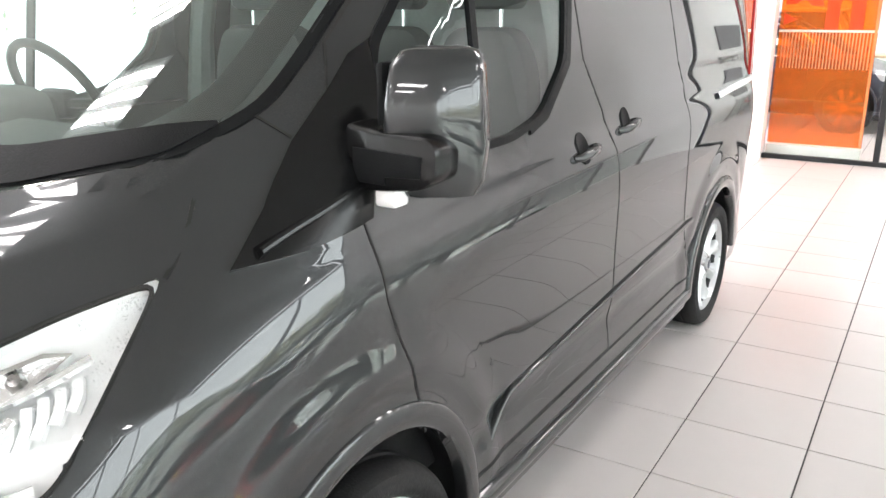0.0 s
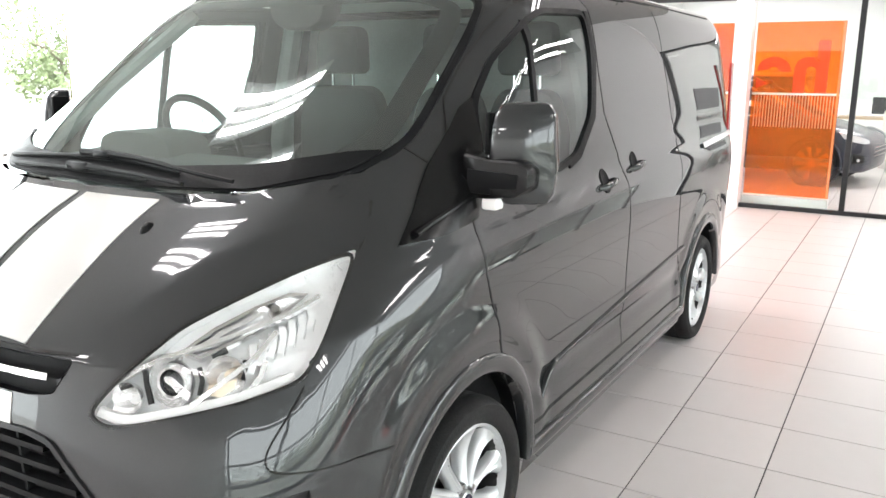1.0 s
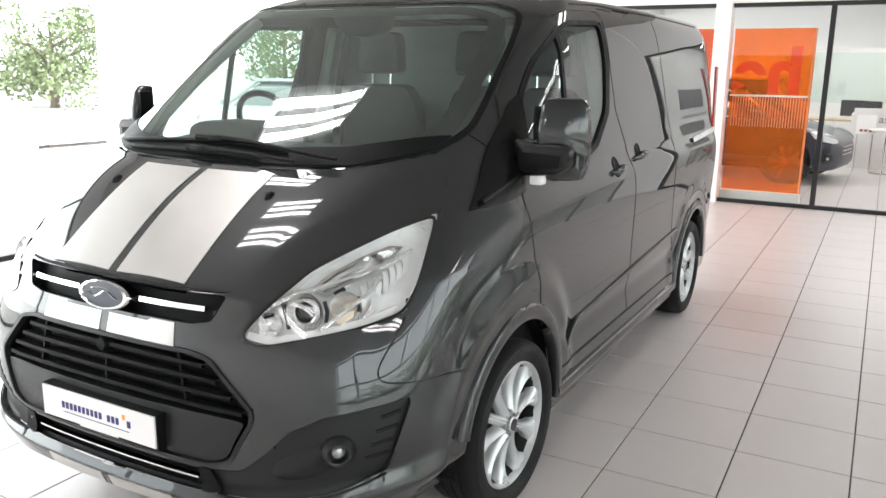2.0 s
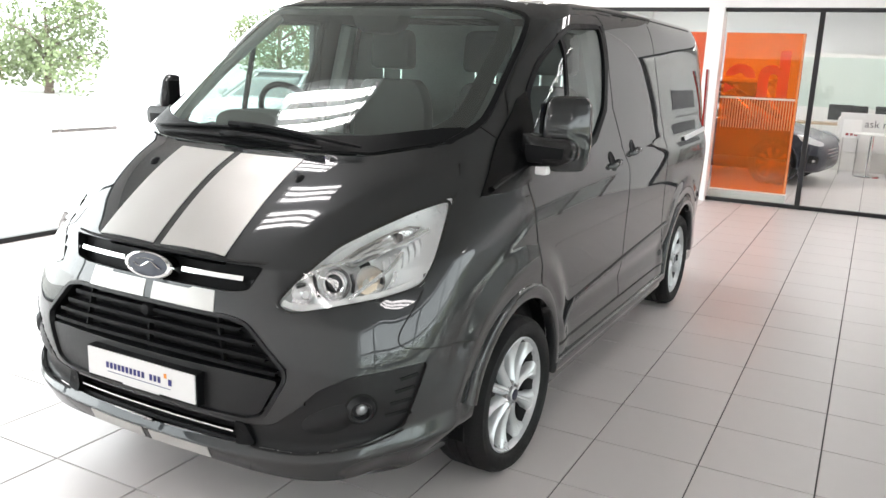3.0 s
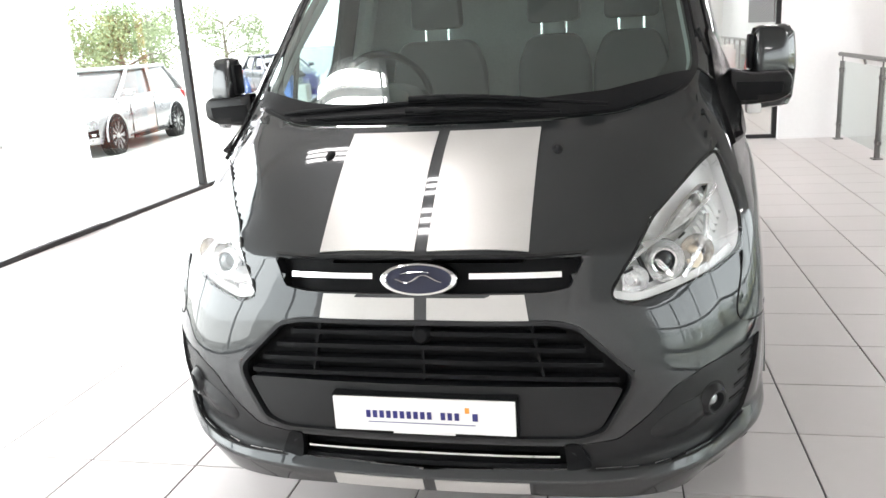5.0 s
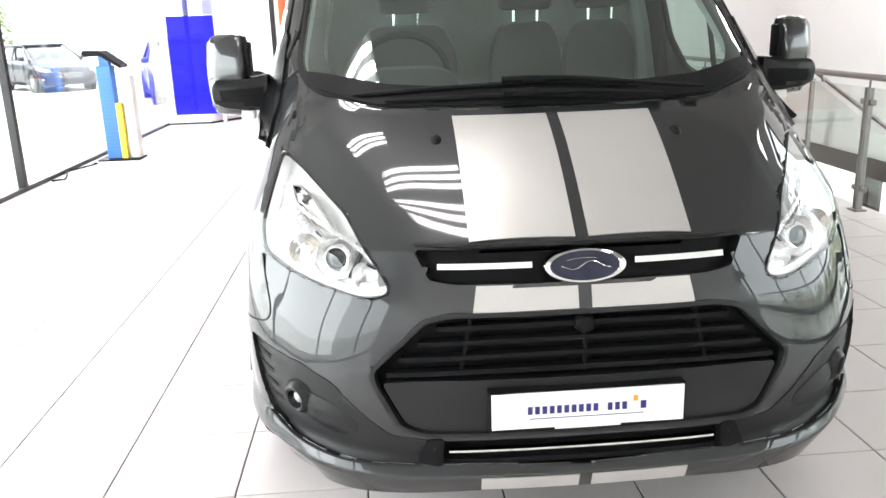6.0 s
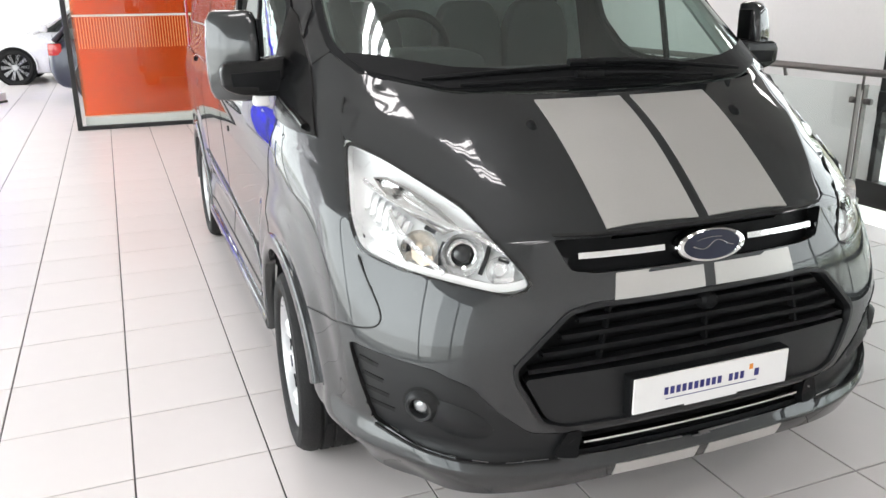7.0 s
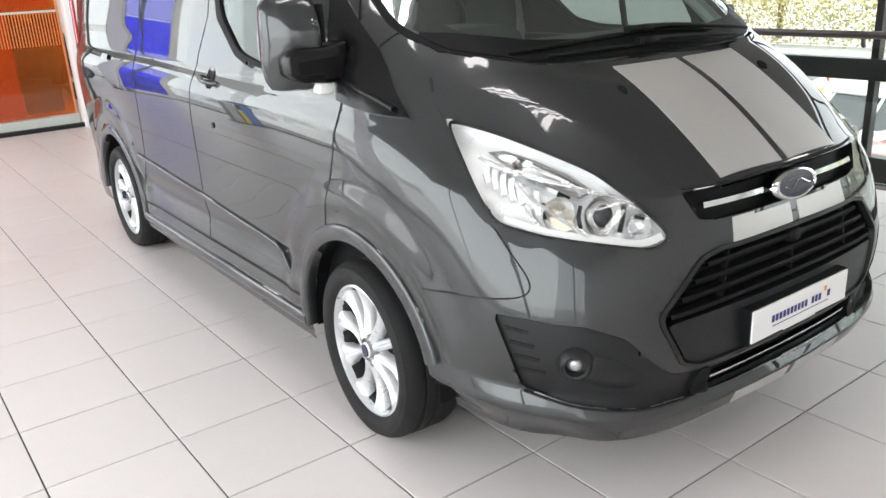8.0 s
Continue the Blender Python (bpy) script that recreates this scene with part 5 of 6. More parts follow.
# ---------------------------------------------------------------- glass partition behind the van
partition = tagged(new("partition_1"), "black-framed glass partition with orange film panels", "partition", kind="structure")
part("sole_rail", box_bm(-2.0, 2.53, 8.30, 8.37, 0, 0.05, 0.004), FRAME, partition, smooth=False)
part("head_rail", box_bm(-2.0, 2.53, 8.30, 8.37, 2.45, 2.50, 0.004), FRAME, partition, smooth=False)
for x in (-1.97, 1.335, 2.50):
    part("post", box_bm(x - 0.03, x + 0.03, 8.295, 8.375, 0.05, 2.45, 0.004), FRAME, partition, smooth=False)
for a, b in ((-1.94, -0.01), (0.20, 1.305), (1.365, 2.47)):
    part("pane", box_bm(a, b, 8.33, 8.34, 0.05, 2.45), CLEAR, partition, smooth=False)
for a, b in ((-1.90, -0.02), (0.21, 1.17)):
    screen = thing("display_screen", "orange translucent display screen on a white plinth behind glass", "screen", ((a + b) / 2, 8.46, 0), "orange screens")
    part("orange_panel", box_bm(a - (a + b) / 2, b - (a + b) / 2, -0.004, 0.004, 0.16, 2.20), ORANGE, screen, "orange translucent panel", smooth=False)
    part("plinth", box_bm(a - (a + b) / 2, b - (a + b) / 2, -0.06, 0.10, 0.0, 0.15, 0.006), BASE_WHITE, screen, "white plinth", smooth=False)
    part("slat_rail", box_bm(a - (a + b) / 2, b - (a + b) / 2, -0.013, -0.007, 1.36, 1.385), BASE_WHITE, screen, smooth=False)
    n = int((b - a - 0.06) / 0.033)
    for i in range(n):
        x = a + 0.04 + 0.033 * i - (a + b) / 2
        part("slat", box_bm(x, x + 0.011, -0.012, -0.007, 0.98, 1.36), ORANGE_SOLID if a < 0 else PALE_SLAT, screen, smooth=False)
    edge = b - (a + b) / 2
    part("panel_edge", box_bm(edge - 0.03, edge - 0.005, -0.014, -0.006, 0.16, 2.20), ORANGE_SOLID, screen, smooth=False)
    if a > 0:
        font = bpy.data.curves.new("letters", "FONT")
        font.body, font.size, font.extrude, font.align_x, font.offset = "he", 1.0, 0.002, "LEFT", 0.035
        txt = new("lettering", font)
        me = bpy.data.meshes.new_from_object(txt)
        bpy.data.objects.remove(txt)
        me.materials.append(ORANGE_DARK)
        wide = max(v.co.x for v in me.vertices) - min(v.co.x for v in me.vertices)
        letters = new("lettering", me)
        letters.parent = screen
        letters.matrix_basis = Matrix.Translation((b - 0.12 - (a + b) / 2, -0.010, 1.41)) @ Euler((radians(90), 0, radians(180))).to_matrix().to_4x4() @ Matrix.Diagonal((0.79 / wide, 0.80, 1, 1))
        tagged(letters, "dark orange lettering reading he, seen from behind")
board = thing("display_board", "solid orange display board with a dark recess", "screen", (-0.8, 8.72, 0), "orange screens")
part("orange_face", box_bm(-1.08, 0.24, 0, 0.05, 0.15, 2.2), ORANGE_SOLID, board, smooth=False)
part("dark_recess", box_bm(0.26, 0.70, 0.02, 0.06, 0.17, 0.93), BLACK, board, smooth=False)
part("orange_head", box_bm(0.26, 0.74, 0.01, 0.05, 1.40, 2.2), ORANGE_SOLID, board, smooth=False)
part("board_foot", box_bm(-1.08, 0.74, -0.05, 0.12, 0, 0.15), BASE_WHITE, board, smooth=False)

# ---------------------------------------------------------------- window wall to the forecourt
window = tagged(new("window_1"), "tall glazed window wall with slim dark frames", "window", kind="structure")
part("window_sill", box_bm(WINDOW_X - 0.05, WINDOW_X + 0.03, -7, 11.4, -0.005, 0.045, 0.004), FRAME, window, smooth=False)
part("window_head", box_bm(WINDOW_X - 0.05, WINDOW_X + 0.03, -7, 22, 3.14, 3.2, 0.004), FRAME, window, smooth=False)
for y in (-5.4, -2.7, 0.0, 5.6, 13.7, 16.4):
    part("mullion", box_bm(WINDOW_X - 0.05, WINDOW_X + 0.03, y - 0.035, y + 0.035, 0.045, 3.14, 0.004), FRAME, window, smooth=False)
ys = [-7, -5.4, -2.7, 0.0, 2.5, 3.62, 5.6, 13.7, 16.4, 22]
for a, b in zip(ys, ys[1:]):
    if a != 2.5:
        pane = part("pane", box_bm(WINDOW_X - 0.02, WINDOW_X - 0.01, a + 0.03, b - 0.03, 0.045, 3.14), CLEAR, window, smooth=False)
        pane.visible_shadow = False
part("frosted_pane", box_bm(WINDOW_X - 0.03, WINDOW_X - 0.005, 2.5, 3.62, 0.045, 3.14), FROST, window, "white frosted pane", smooth=False)
part("push_bar", tube_bm([(WINDOW_X + 0.06, 1.75, 0.93), (WINDOW_X + 0.06, 2.45, 0.93)], 0.02, 10), STEEL, window, "steel push bar")
for y in (1.8, 2.4):
    part("bar_bracket", box_bm(WINDOW_X - 0.01, WINDOW_X + 0.07, y - 0.015, y + 0.015, 0.915, 0.945), STEEL, window, smooth=False)

# ---------------------------------------------------------------- balustrade and stair void
rail = thing("balustrade", "glass balustrade with brushed steel posts and a round handrail", "balustrade", (3.22, 0, 0))
part("handrail", tube_bm([(0, -6.8, 1.05), (0, -1, 1.05), (0, 8.15, 1.05)], 0.026, 14), RAIL_STEEL, rail, "round brushed steel handrail")
posts = [-5.18, -3.53, -1.88, -0.23, 1.42, 3.07, 4.72, 6.37, 8.02]
for y in posts:
    post = part("post", box_bm(-0.022, 0.022, y - 0.032, y - 0.020, 0, 0.97, 0.003), RAIL_STEEL, rail, "flat steel post", smooth=False)
    part("post_twin", box_bm(-0.022, 0.022, y + 0.020, y + 0.032, 0, 0.97, 0.003), RAIL_STEEL, post, smooth=False)
    part("post_foot", box_bm(-0.05, 0.05, y - 0.06, y + 0.06, 0, 0.012, 0.003), RAIL_STEEL, post, smooth=False)
    part("post_pin", tube_bm([(0, y, 0.93), (0, y, 1.04)], 0.009, 8), RAIL_STEEL, post)
    for z in (0.18, 0.86):
        for d in (-0.06, 0.06):
            part("glass_clamp", box_bm(-0.016, 0.016, y + d - 0.03, y + d + 0.03, z - 0.022, z + 0.022, 0.008), RAIL_STEEL, post)
    part("rail_bracket", tube_bm([(0.02, y + 0.72, 0.97), (0.0, y + 0.72, 1.03)], 0.014, 8), RAIL_STEEL, post)
for a, b in zip(posts, posts[1:]):
    part("glass_panel", box_bm(-0.005, 0.005, a + 0.035, b - 0.035, 0.08, 0.97), CLEAR, rail, smooth=False)
stair = thing("stair_rail", "sloping steel stair rail with glass below it", "stair rail", (4.3, 5.0, -3.0))
part("sloping_rail", tube_bm([(-0.6, 0, 4.05), (0.36, 0, 3.35), (2.3, 0, 1.9)], 0.02, 10), RAIL_STEEL, stair)
part("sloping_glass", prism_bm([(-0.5, 3.2), (0.36, 2.6), (2.3, 1.1), (2.3, 1.75), (0.36, 3.25), (-0.5, 3.9)], "y", -0.005, 0.005), CLEAR, stair, smooth=False)
for x, z in ((-0.5, 3.9), (0.9, 2.9), (2.2, 1.95)):
    part("stair_post", box_bm(x - 0.02, x + 0.02, -0.02, 0.02, 0.0 if x > 2 else z - 1.3, z, 0.003), RAIL_STEEL, stair, smooth=False)
part("stair_string", prism_bm([(-0.75, 3.0), (-0.75, 2.7), (2.4, 0.0), (2.8, 0.0)], "y", -0.05, 1.1), CAR_DARK, stair, "dark stair string", smooth=False)

facade = tagged(new("window_2"), "tall dark-framed glazing over two storeys beside the void", "window", kind="structure")
part("transom", box_bm(6.78, 6.95, -7, 4.3, 0.22, 0.45, 0.004), FRAME, facade, smooth=False)
part("transom", box_bm(6.78, 6.95, -7, 12, -0.92, -0.62, 0.004), FRAME, facade, smooth=False)
part("transom", box_bm(6.80, 6.92, -7, 4.3, 3.3, 3.42, 0.004), FRAME, facade, smooth=False)
part("transom", box_bm(6.80, 6.92, -7, 12, -3.04, -2.94, 0.004), FRAME, facade, smooth=False)
for y in (-6.6, -4.4, -2.2, 0.0, 2.15, 4.27):
    part("mullion", box_bm(6.8, 6.92, y - 0.04, y + 0.04, 0.45, 3.3, 0.004), FRAME, facade, smooth=False)
    part("mullion", box_bm(6.8, 6.92, y - 0.04, y + 0.04, -0.62, 0.22, 0.004), FRAME, facade, smooth=False)
for y in (-4.4, 0.0, 2.85, 6.0, 8.8):
    part("column", box_bm(6.78, 7.0, y - 0.2, y + 0.2, -2.94, -0.92, 0.01), FRAME, facade, "black column", smooth=False)
for z0, z1 in ((0.45, 3.3), (-0.62, 0.22), (-2.94, -0.92)):
    pane = part("pane", box_bm(6.86, 6.87, -7, 4.3 if z0 > -1 else 12, z0, z1), CLEAR, facade, smooth=False)
    pane.visible_shadow = False

# ---------------------------------------------------------------- ceiling lights and their added fill copies
def luminaire(x, y):
    lamp = thing("ceiling_light", "recessed three-tube ceiling light with a louvre, repeated as added fill", "ceiling light", (x, y, CEIL), "ceiling lights")
    part("tray", box_bm(-0.45, 0.45, -0.24, 0.24, -0.02, 0.03), GREY_PLASTIC, lamp, smooth=False)
    for dy in (-0.135, 0.0, 0.135):
        part("tube", box_bm(-0.43, 0.43, dy - 0.036, dy + 0.036, -0.036, -0.020), TUBE, lamp, "lit tube", smooth=False)
    for dx in (-0.41, 0.41):
        part("louvre", box_bm(dx - 0.006, dx + 0.006, -0.22, 0.22, -0.05, -0.02), GREY_PLASTIC, lamp, smooth=False)
    return lamp


first = luminaire(-1.44, 0.42)
# Copies over the void and the extra far-room ones are unseen, added as fill.
for x, y in ((-0.76, -0.44), (-0.76, -1.0), (-1.22, 3.0), (-1.22, 4.15), (-1.22, 6.6), (-1.22, -3.4), (-1.22, -4.6), (1.9, 3.0), (1.9, 4.15), (1.9, -3.4), (1.9, -4.6), (-1.2, 10.5), (1.6, 10.5), (-1.2, 14), (1.6, 14), (-1.2, 17.5), (1.6, 17.5), (0.2, 9.6), (2.4, 12.0), (-2.6, 12.2), (-2.6, 16), (0.2, 16), (2.4, 16), (0.2, 19.5), (0.2, 12.2), (-1.2, 12.2), (1.6, 15.5), (2.4, 9.6), (-1.2, 8.9), (2.4, 14), (2.4, 18), (5.2, 2.0), (5.2, 6.5), (5.2, 9.5), (5.2, -2.5), (5.2, 5.0), (5.2, 8.0), (5.2, 11.0), (4.2, 7.2), (4.2, 9.5)):
    copy_thing(first, Matrix.Translation((x, y, CEIL)))


# ---------------------------------------------------------------- cars
def wheel_small(parent, x, y, r, side):
    tyre = lathe_bm([(r * 0.76, 0.0), (r * 0.80, 0.014), (r * 0.95, 0.012), (r, -0.02), (r, -0.18), (r * 0.76, -0.2)], 36, "y")
    m = Matrix.Translation((x, y, r)) @ Matrix.Scale(side, 4, (0, 1, 0))
    def place(bm):
        bmesh.ops.transform(bm, matrix=m, verts=bm.verts)
        bmesh.ops.recalc_face_normals(bm, faces=bm.faces)
        return bm
    ob = part("wheel", place(tyre), RUBBER, parent, "black tyre on an alloy wheel")
    part("rim", place(lathe_bm([(r * 0.76, 0.0), (r * 0.775, -0.006), (r * 0.71, -0.05), (0.0, -0.07)], 32, "y")), CAR_DARK, ob)
    for i in range(10):
        a = 2 * math.pi * i / 10
        out = [(0.03, -0.018), (r * 0.76, -0.042), (r * 0.76, 0.042), (0.03, 0.018)]
        part("spoke", place(prism_bm([(q * math.cos(a) - w * math.sin(a), q * math.sin(a) + w * math.cos(a)) for q, w in out], "y", -0.04, -0.008, 0.004)), ALLOY, ob)
    part("hub", place(lathe_bm([(0, -0.002), (0.05, -0.004), (0.06, -0.03)], 20, "y")), ALLOY, ob)
    return ob


def loft_bm(rings, cap=True):
    bm = bmesh.new()
    rows = [[bm.verts.new(p) for p in ring] for ring in rings]
    n = len(rows[0])
    for r0, r1 in zip(rows, rows[1:]):
        for k in range(n):
            bm.faces.new((r0[k], r0[(k + 1) % n], r1[(k + 1) % n], r1[k]))
    if cap:
        bm.faces.new(rows[0])
        bm.faces.new(rows[-1])
    bmesh.ops.recalc_face_normals(bm, faces=bm.faces)
    return bm


def car(name, label, at, heading, paint, length=4.3, width=1.8, height=1.5, group=""):
    """A hatchback whose nose points along +x before it is turned."""
    top = thing(name, label, "car", (at[0], at[1], at[2]), group)
    L, H, W = length, height, width / 2
    # stations from tail to nose: along, half width, lower edge, waist height
    keys = [(0.0, 0.80, 0.46, 0.72), (0.012, 0.88, 0.34, 0.86), (0.05, 0.96, 0.24, 0.97), (0.14, 1.0, 0.20, 1.00), (0.35, 1.0, 0.19, 0.98), (0.62, 1.0, 0.19, 0.965), (0.74, 0.995, 0.19, 0.955), (0.86, 0.97, 0.20, 0.86), (0.94, 0.90, 0.21, 0.765), (0.975, 0.80, 0.22, 0.715), (0.992, 0.68, 0.24, 0.66), (1.0, 0.52, 0.30, 0.58)]
    fine = pchip([k[0] for k in keys], [k[1:] for k in keys], np.linspace(0, 1, 49))
    rings = []
    for f, (w, lo, hi) in zip(np.linspace(0, 1, 49), fine):
        half = [(0.0, lo), (0.80, lo), (0.93, lo + 0.03), (0.985, lo + (hi - lo) * 0.22), (1.0, lo + (hi - lo) * 0.5), (0.985, lo + (hi - lo) * 0.74), (0.965, lo + (hi - lo) * 0.80), (0.93, lo + (hi - lo) * 0.93), (0.86, hi - 0.012), (0.6, hi + 0.012), (0.0, hi + 0.022)]
        rings.append([(f * L - L / 2, W * w * p, z) for p, z in half] + [(f * L - L / 2, -W * w * p, z) for p, z in half[-2:0:-1]])
    part("body", loft_bm(rings), paint, top)
    x0, x1, x2, x3 = 0.10 - L / 2, 0.55 - L / 2, L * 0.52 - L / 2, L * 0.74 - L / 2
    cab = []
    for z, xa, xb, w in ((0.94, x0, x3, 0.945), (1.08, x0 + 0.12, x3 - (x3 - x2) * 0.28, 0.90), (1.26, x0 + 0.27, x3 - (x3 - x2) * 0.62, 0.83), (H - 0.06, x1, x2 + 0.02, 0.745)):
        cab.append([(x, W * y, z) for x, y in rounded([(xa, -w * 0.92), (xb, -w * 0.80), (xb, w * 0.80), (xa, w * 0.92)], 0.10, 3)])
    part("glasshouse", loft_bm(cab), CAR_GLASS, top, "dark car glass")
    part("roof", box_bm(x1 - 0.08, x2 + 0.06, -W * 0.72, W * 0.72, H - 0.075, H, 0.035, 3), paint, top)
    for sy in (-1, 1):
        for xa, xb in ((x3, x2), (x0 + 0.02, x1), ((x0 + x3) / 2 - 0.1, (x1 + x2) / 2)):
            part("pillar", tube_bm([(xa, sy * W * 0.88, 0.95), ((xa * 2 + xb) / 3, sy * W * 0.83, 1.10), (xb, sy * W * 0.68, H - 0.05)], [0.04, 0.035, 0.03], 8), paint, top)
        for f in (0.19, 0.82):
            cx = L * f - L / 2
            part("wheel_well", prism_bm(circle(cx, 0.34, 0.375, 28), "y", sy * W * 0.80, sy * (W + 0.004)), BLACK, top, "black wheel well")
            wheel_small(top, cx, sy * (W + 0.012), 0.33, sy)
            part("arch", tube_bm([(cx + 0.385 * math.cos(a), sy * (W - 0.004), 0.34 + 0.385 * math.sin(a)) for a in np.linspace(-0.2, math.pi + 0.2, 18)], 0.018, 8), paint, top, "wheel arch edge")
        lamp = loft_bm([[(L / 2 * f, sy * W * y, z) for f, y, z in row] for row in (((0.80, 0.985, 0.80), (0.845, 0.955, 0.80), (0.835, 0.96, 0.71)), ((0.865, 0.955, 0.775), (0.90, 0.91, 0.765), (0.90, 0.925, 0.665)), ((0.925, 0.86, 0.745), (0.955, 0.78, 0.72), (0.96, 0.79, 0.635)), ((0.962, 0.70, 0.70), (0.978, 0.66, 0.685), (0.982, 0.66, 0.64)))])
        part("headlamp", lamp, LENS, top, "clear swept-back headlamp")
        part("fog_intake", loft_bm([[(L / 2 * f, sy * W * y, z) for f, y, z in row] for row in (((0.90, 0.935, 0.50), (0.91, 0.935, 0.44), (0.90, 0.935, 0.36)), ((0.965, 0.80, 0.47), (0.972, 0.80, 0.42), (0.965, 0.80, 0.36)))]), BLACK, top)
        part("fog_lamp", box_bm(L * 0.466, L * 0.474, sy * W * 0.86 - 0.05, sy * W * 0.86 + 0.05, 0.39, 0.43, 0.006), LENS, top)
        part("tail_lamp", box_bm(-L * 0.492, -L * 0.44, sy * W * 0.82 - 0.11, sy * W * 0.82 + 0.11, 0.74, 0.92, 0.02), TAIL_RED, top, "red tail lamp")
        part("door_mirror", box_bm(x3 - 0.30, x3 - 0.16, sy * W * 1.06 - 0.09, sy * W * 1.06 + 0.09, 0.97, 1.10, 0.035, 3), paint, top)
        for dx in (-0.32, 0.72):
            part("door_line", box_bm(dx, dx + 0.008, sy * (W - 0.012), sy * (W + 0.002), 0.30, 0.92) if sy > 0 else box_bm(dx, dx + 0.008, -(W + 0.002), -(W - 0.012), 0.30, 0.92), SEAM, top, smooth=False)
        part("sill_trim", box_bm(-L * 0.18, L * 0.17, sy * (W - 0.01) - 0.012, sy * (W - 0.01) + 0.012, 0.20, 0.27, 0.005), BLACK, top)
    part("grille", box_bm(L * 0.482, L * 0.4985, -W * 0.42, W * 0.42, 0.40, 0.62, 0.03), BLACK, top)
    for z in (0.45, 0.51, 0.57):
        part("grille_bar", box_bm(L * 0.49, L * 0.5005, -W * 0.40, W * 0.40, z - 0.008, z + 0.008, 0.003), CHROME, top)
    part("number_plate", box_bm(-L * 0.502, -L * 0.49, -0.26, 0.26, 0.55, 0.66), YELLOW, top, "yellow rear plate, blank", smooth=False)
    top.rotation_euler = (0, 0, radians(heading))
    return top


car("parked_car", "charcoal hatchback with alloy wheels in the far showroom", (-0.40, 11.85, 0), -8, CAR_DARK, 3.9, 1.78)
car("parked_car", "white sports utility car with alloy wheels in the far showroom", (-1.78, 15.75, 0), 177, CAR_WHITE, 4.5, 1.85, 1.62)
car("parked_car", "dark car outside, seen through the blue film", (-5.7, 18.6, -0.1), -70, CAR_DARK, 4.2, 1.8, 1.5, "cars outside")
car("parked_car", "dark grey car parked outside on the forecourt", (-11.5, 24.6, -0.1), -50, CAR_DARK, 4.3, 1.8, 1.45, "cars outside")
car("parked_car", "silver car parked on the forecourt outside the window", (-9.3, 11.0, -0.1), -82, CAR_SILVER, 4.3, 1.8, 1.5, "cars outside")
car("parked_car", "white car parked below the glazing", (15.5, 6.6, -3.04), 170, CAR_WHITE, 4.6, 1.85, 1.7, "cars below")
car("parked_car", "red car parked below the glazing", (11.6, 4.3, -3.04), 75, CAR_RED, 4.2, 1.8, 1.5, "cars below")
car("parked_car", "white car parked beside the hedge", (21.5, 13.2, -3.04), 100, CAR_WHITE, 4.4, 1.8, 1.6, "cars below")

# ---------------------------------------------------------------- far showroom
desk = thing("reception_desk", "white reception board on a counter lettered ask me", "reception desk", (2.05, 13.9, 0))
part("counter", box_bm(-0.62, 0.66, 0.02, 0.6, 0.0, 0.98, 0.01), BASE_WHITE, desk, smooth=False)
part("board", box_bm(-0.58, 0.62, -0.02, 0.015, 0.36, 1.08, 0.006), WHITE_PLATE, desk, "white board", smooth=False)
font = bpy.data.curves.new("letters", "FONT")
font.body, font.size, font.extrude, font.align_x = "ask me", 0.19, 0.002, "LEFT"
txt = new("lettering", font)
me = bpy.data.meshes.new_from_object(txt)
bpy.data.objects.remove(txt)
me.materials.append(INK)
letters = new("lettering", me)
letters.parent = desk
letters.matrix_basis = Matrix.Translation((-0.17, -0.024, 0.83)) @ Euler((radians(90), 0, 0)).to_matrix().to_4x4()
tagged(letters, "dark lettering reading ask me")
part("monitor", box_bm(-0.45, -0.15, 0.2, 0.24, 1.0, 1.2, 0.01), BLACK, desk, "dark monitor", smooth=False)
stool = thing("bar_table", "small round white table on a chrome column", "table", (2.04, 13.2, 0))
part("table_top", lathe_bm([(0, 0.76), (0.27, 0.76), (0.29, 0.75), (0.29, 0.735), (0, 0.735)], 32, "z"), BASE_WHITE, stool)
part("column", tube_bm([(0, 0, 0.02), (0, 0, 0.735)], 0.035, 12), CHROME, stool)
part("foot", lathe_bm([(0, 0.03), (0.2, 0.02), (0.22, 0.0), (0, 0.0)], 28, "z"), CHROME, stool)

sign = thing("sign_stand", "small white sign board on a thin steel stand", "sign", (1.70, 13.25, 0))
part("sign_panel", prism_bm([(-0.02, 0.66), (0.10, 0.98), (0.115, 0.975), (-0.005, 0.655)], "x", -0.15, 0.15), WHITE_PLATE, sign, "white sloping panel", smooth=False)
for x in (-0.09, -0.02, 0.05):
    part("print_bar", prism_bm([(-0.008, 0.70), (0.006, 0.74), (0.004, 0.742), (-0.010, 0.702)], "x", x, x + 0.05), CAR_RED, sign, "red print as a plain bar", smooth=False)
for x in (-0.12, 0.12):
    part("leg", tube_bm([(x, 0.03, 0.76), (x, 0.03, 0.0)], 0.008, 8), STEEL, sign)


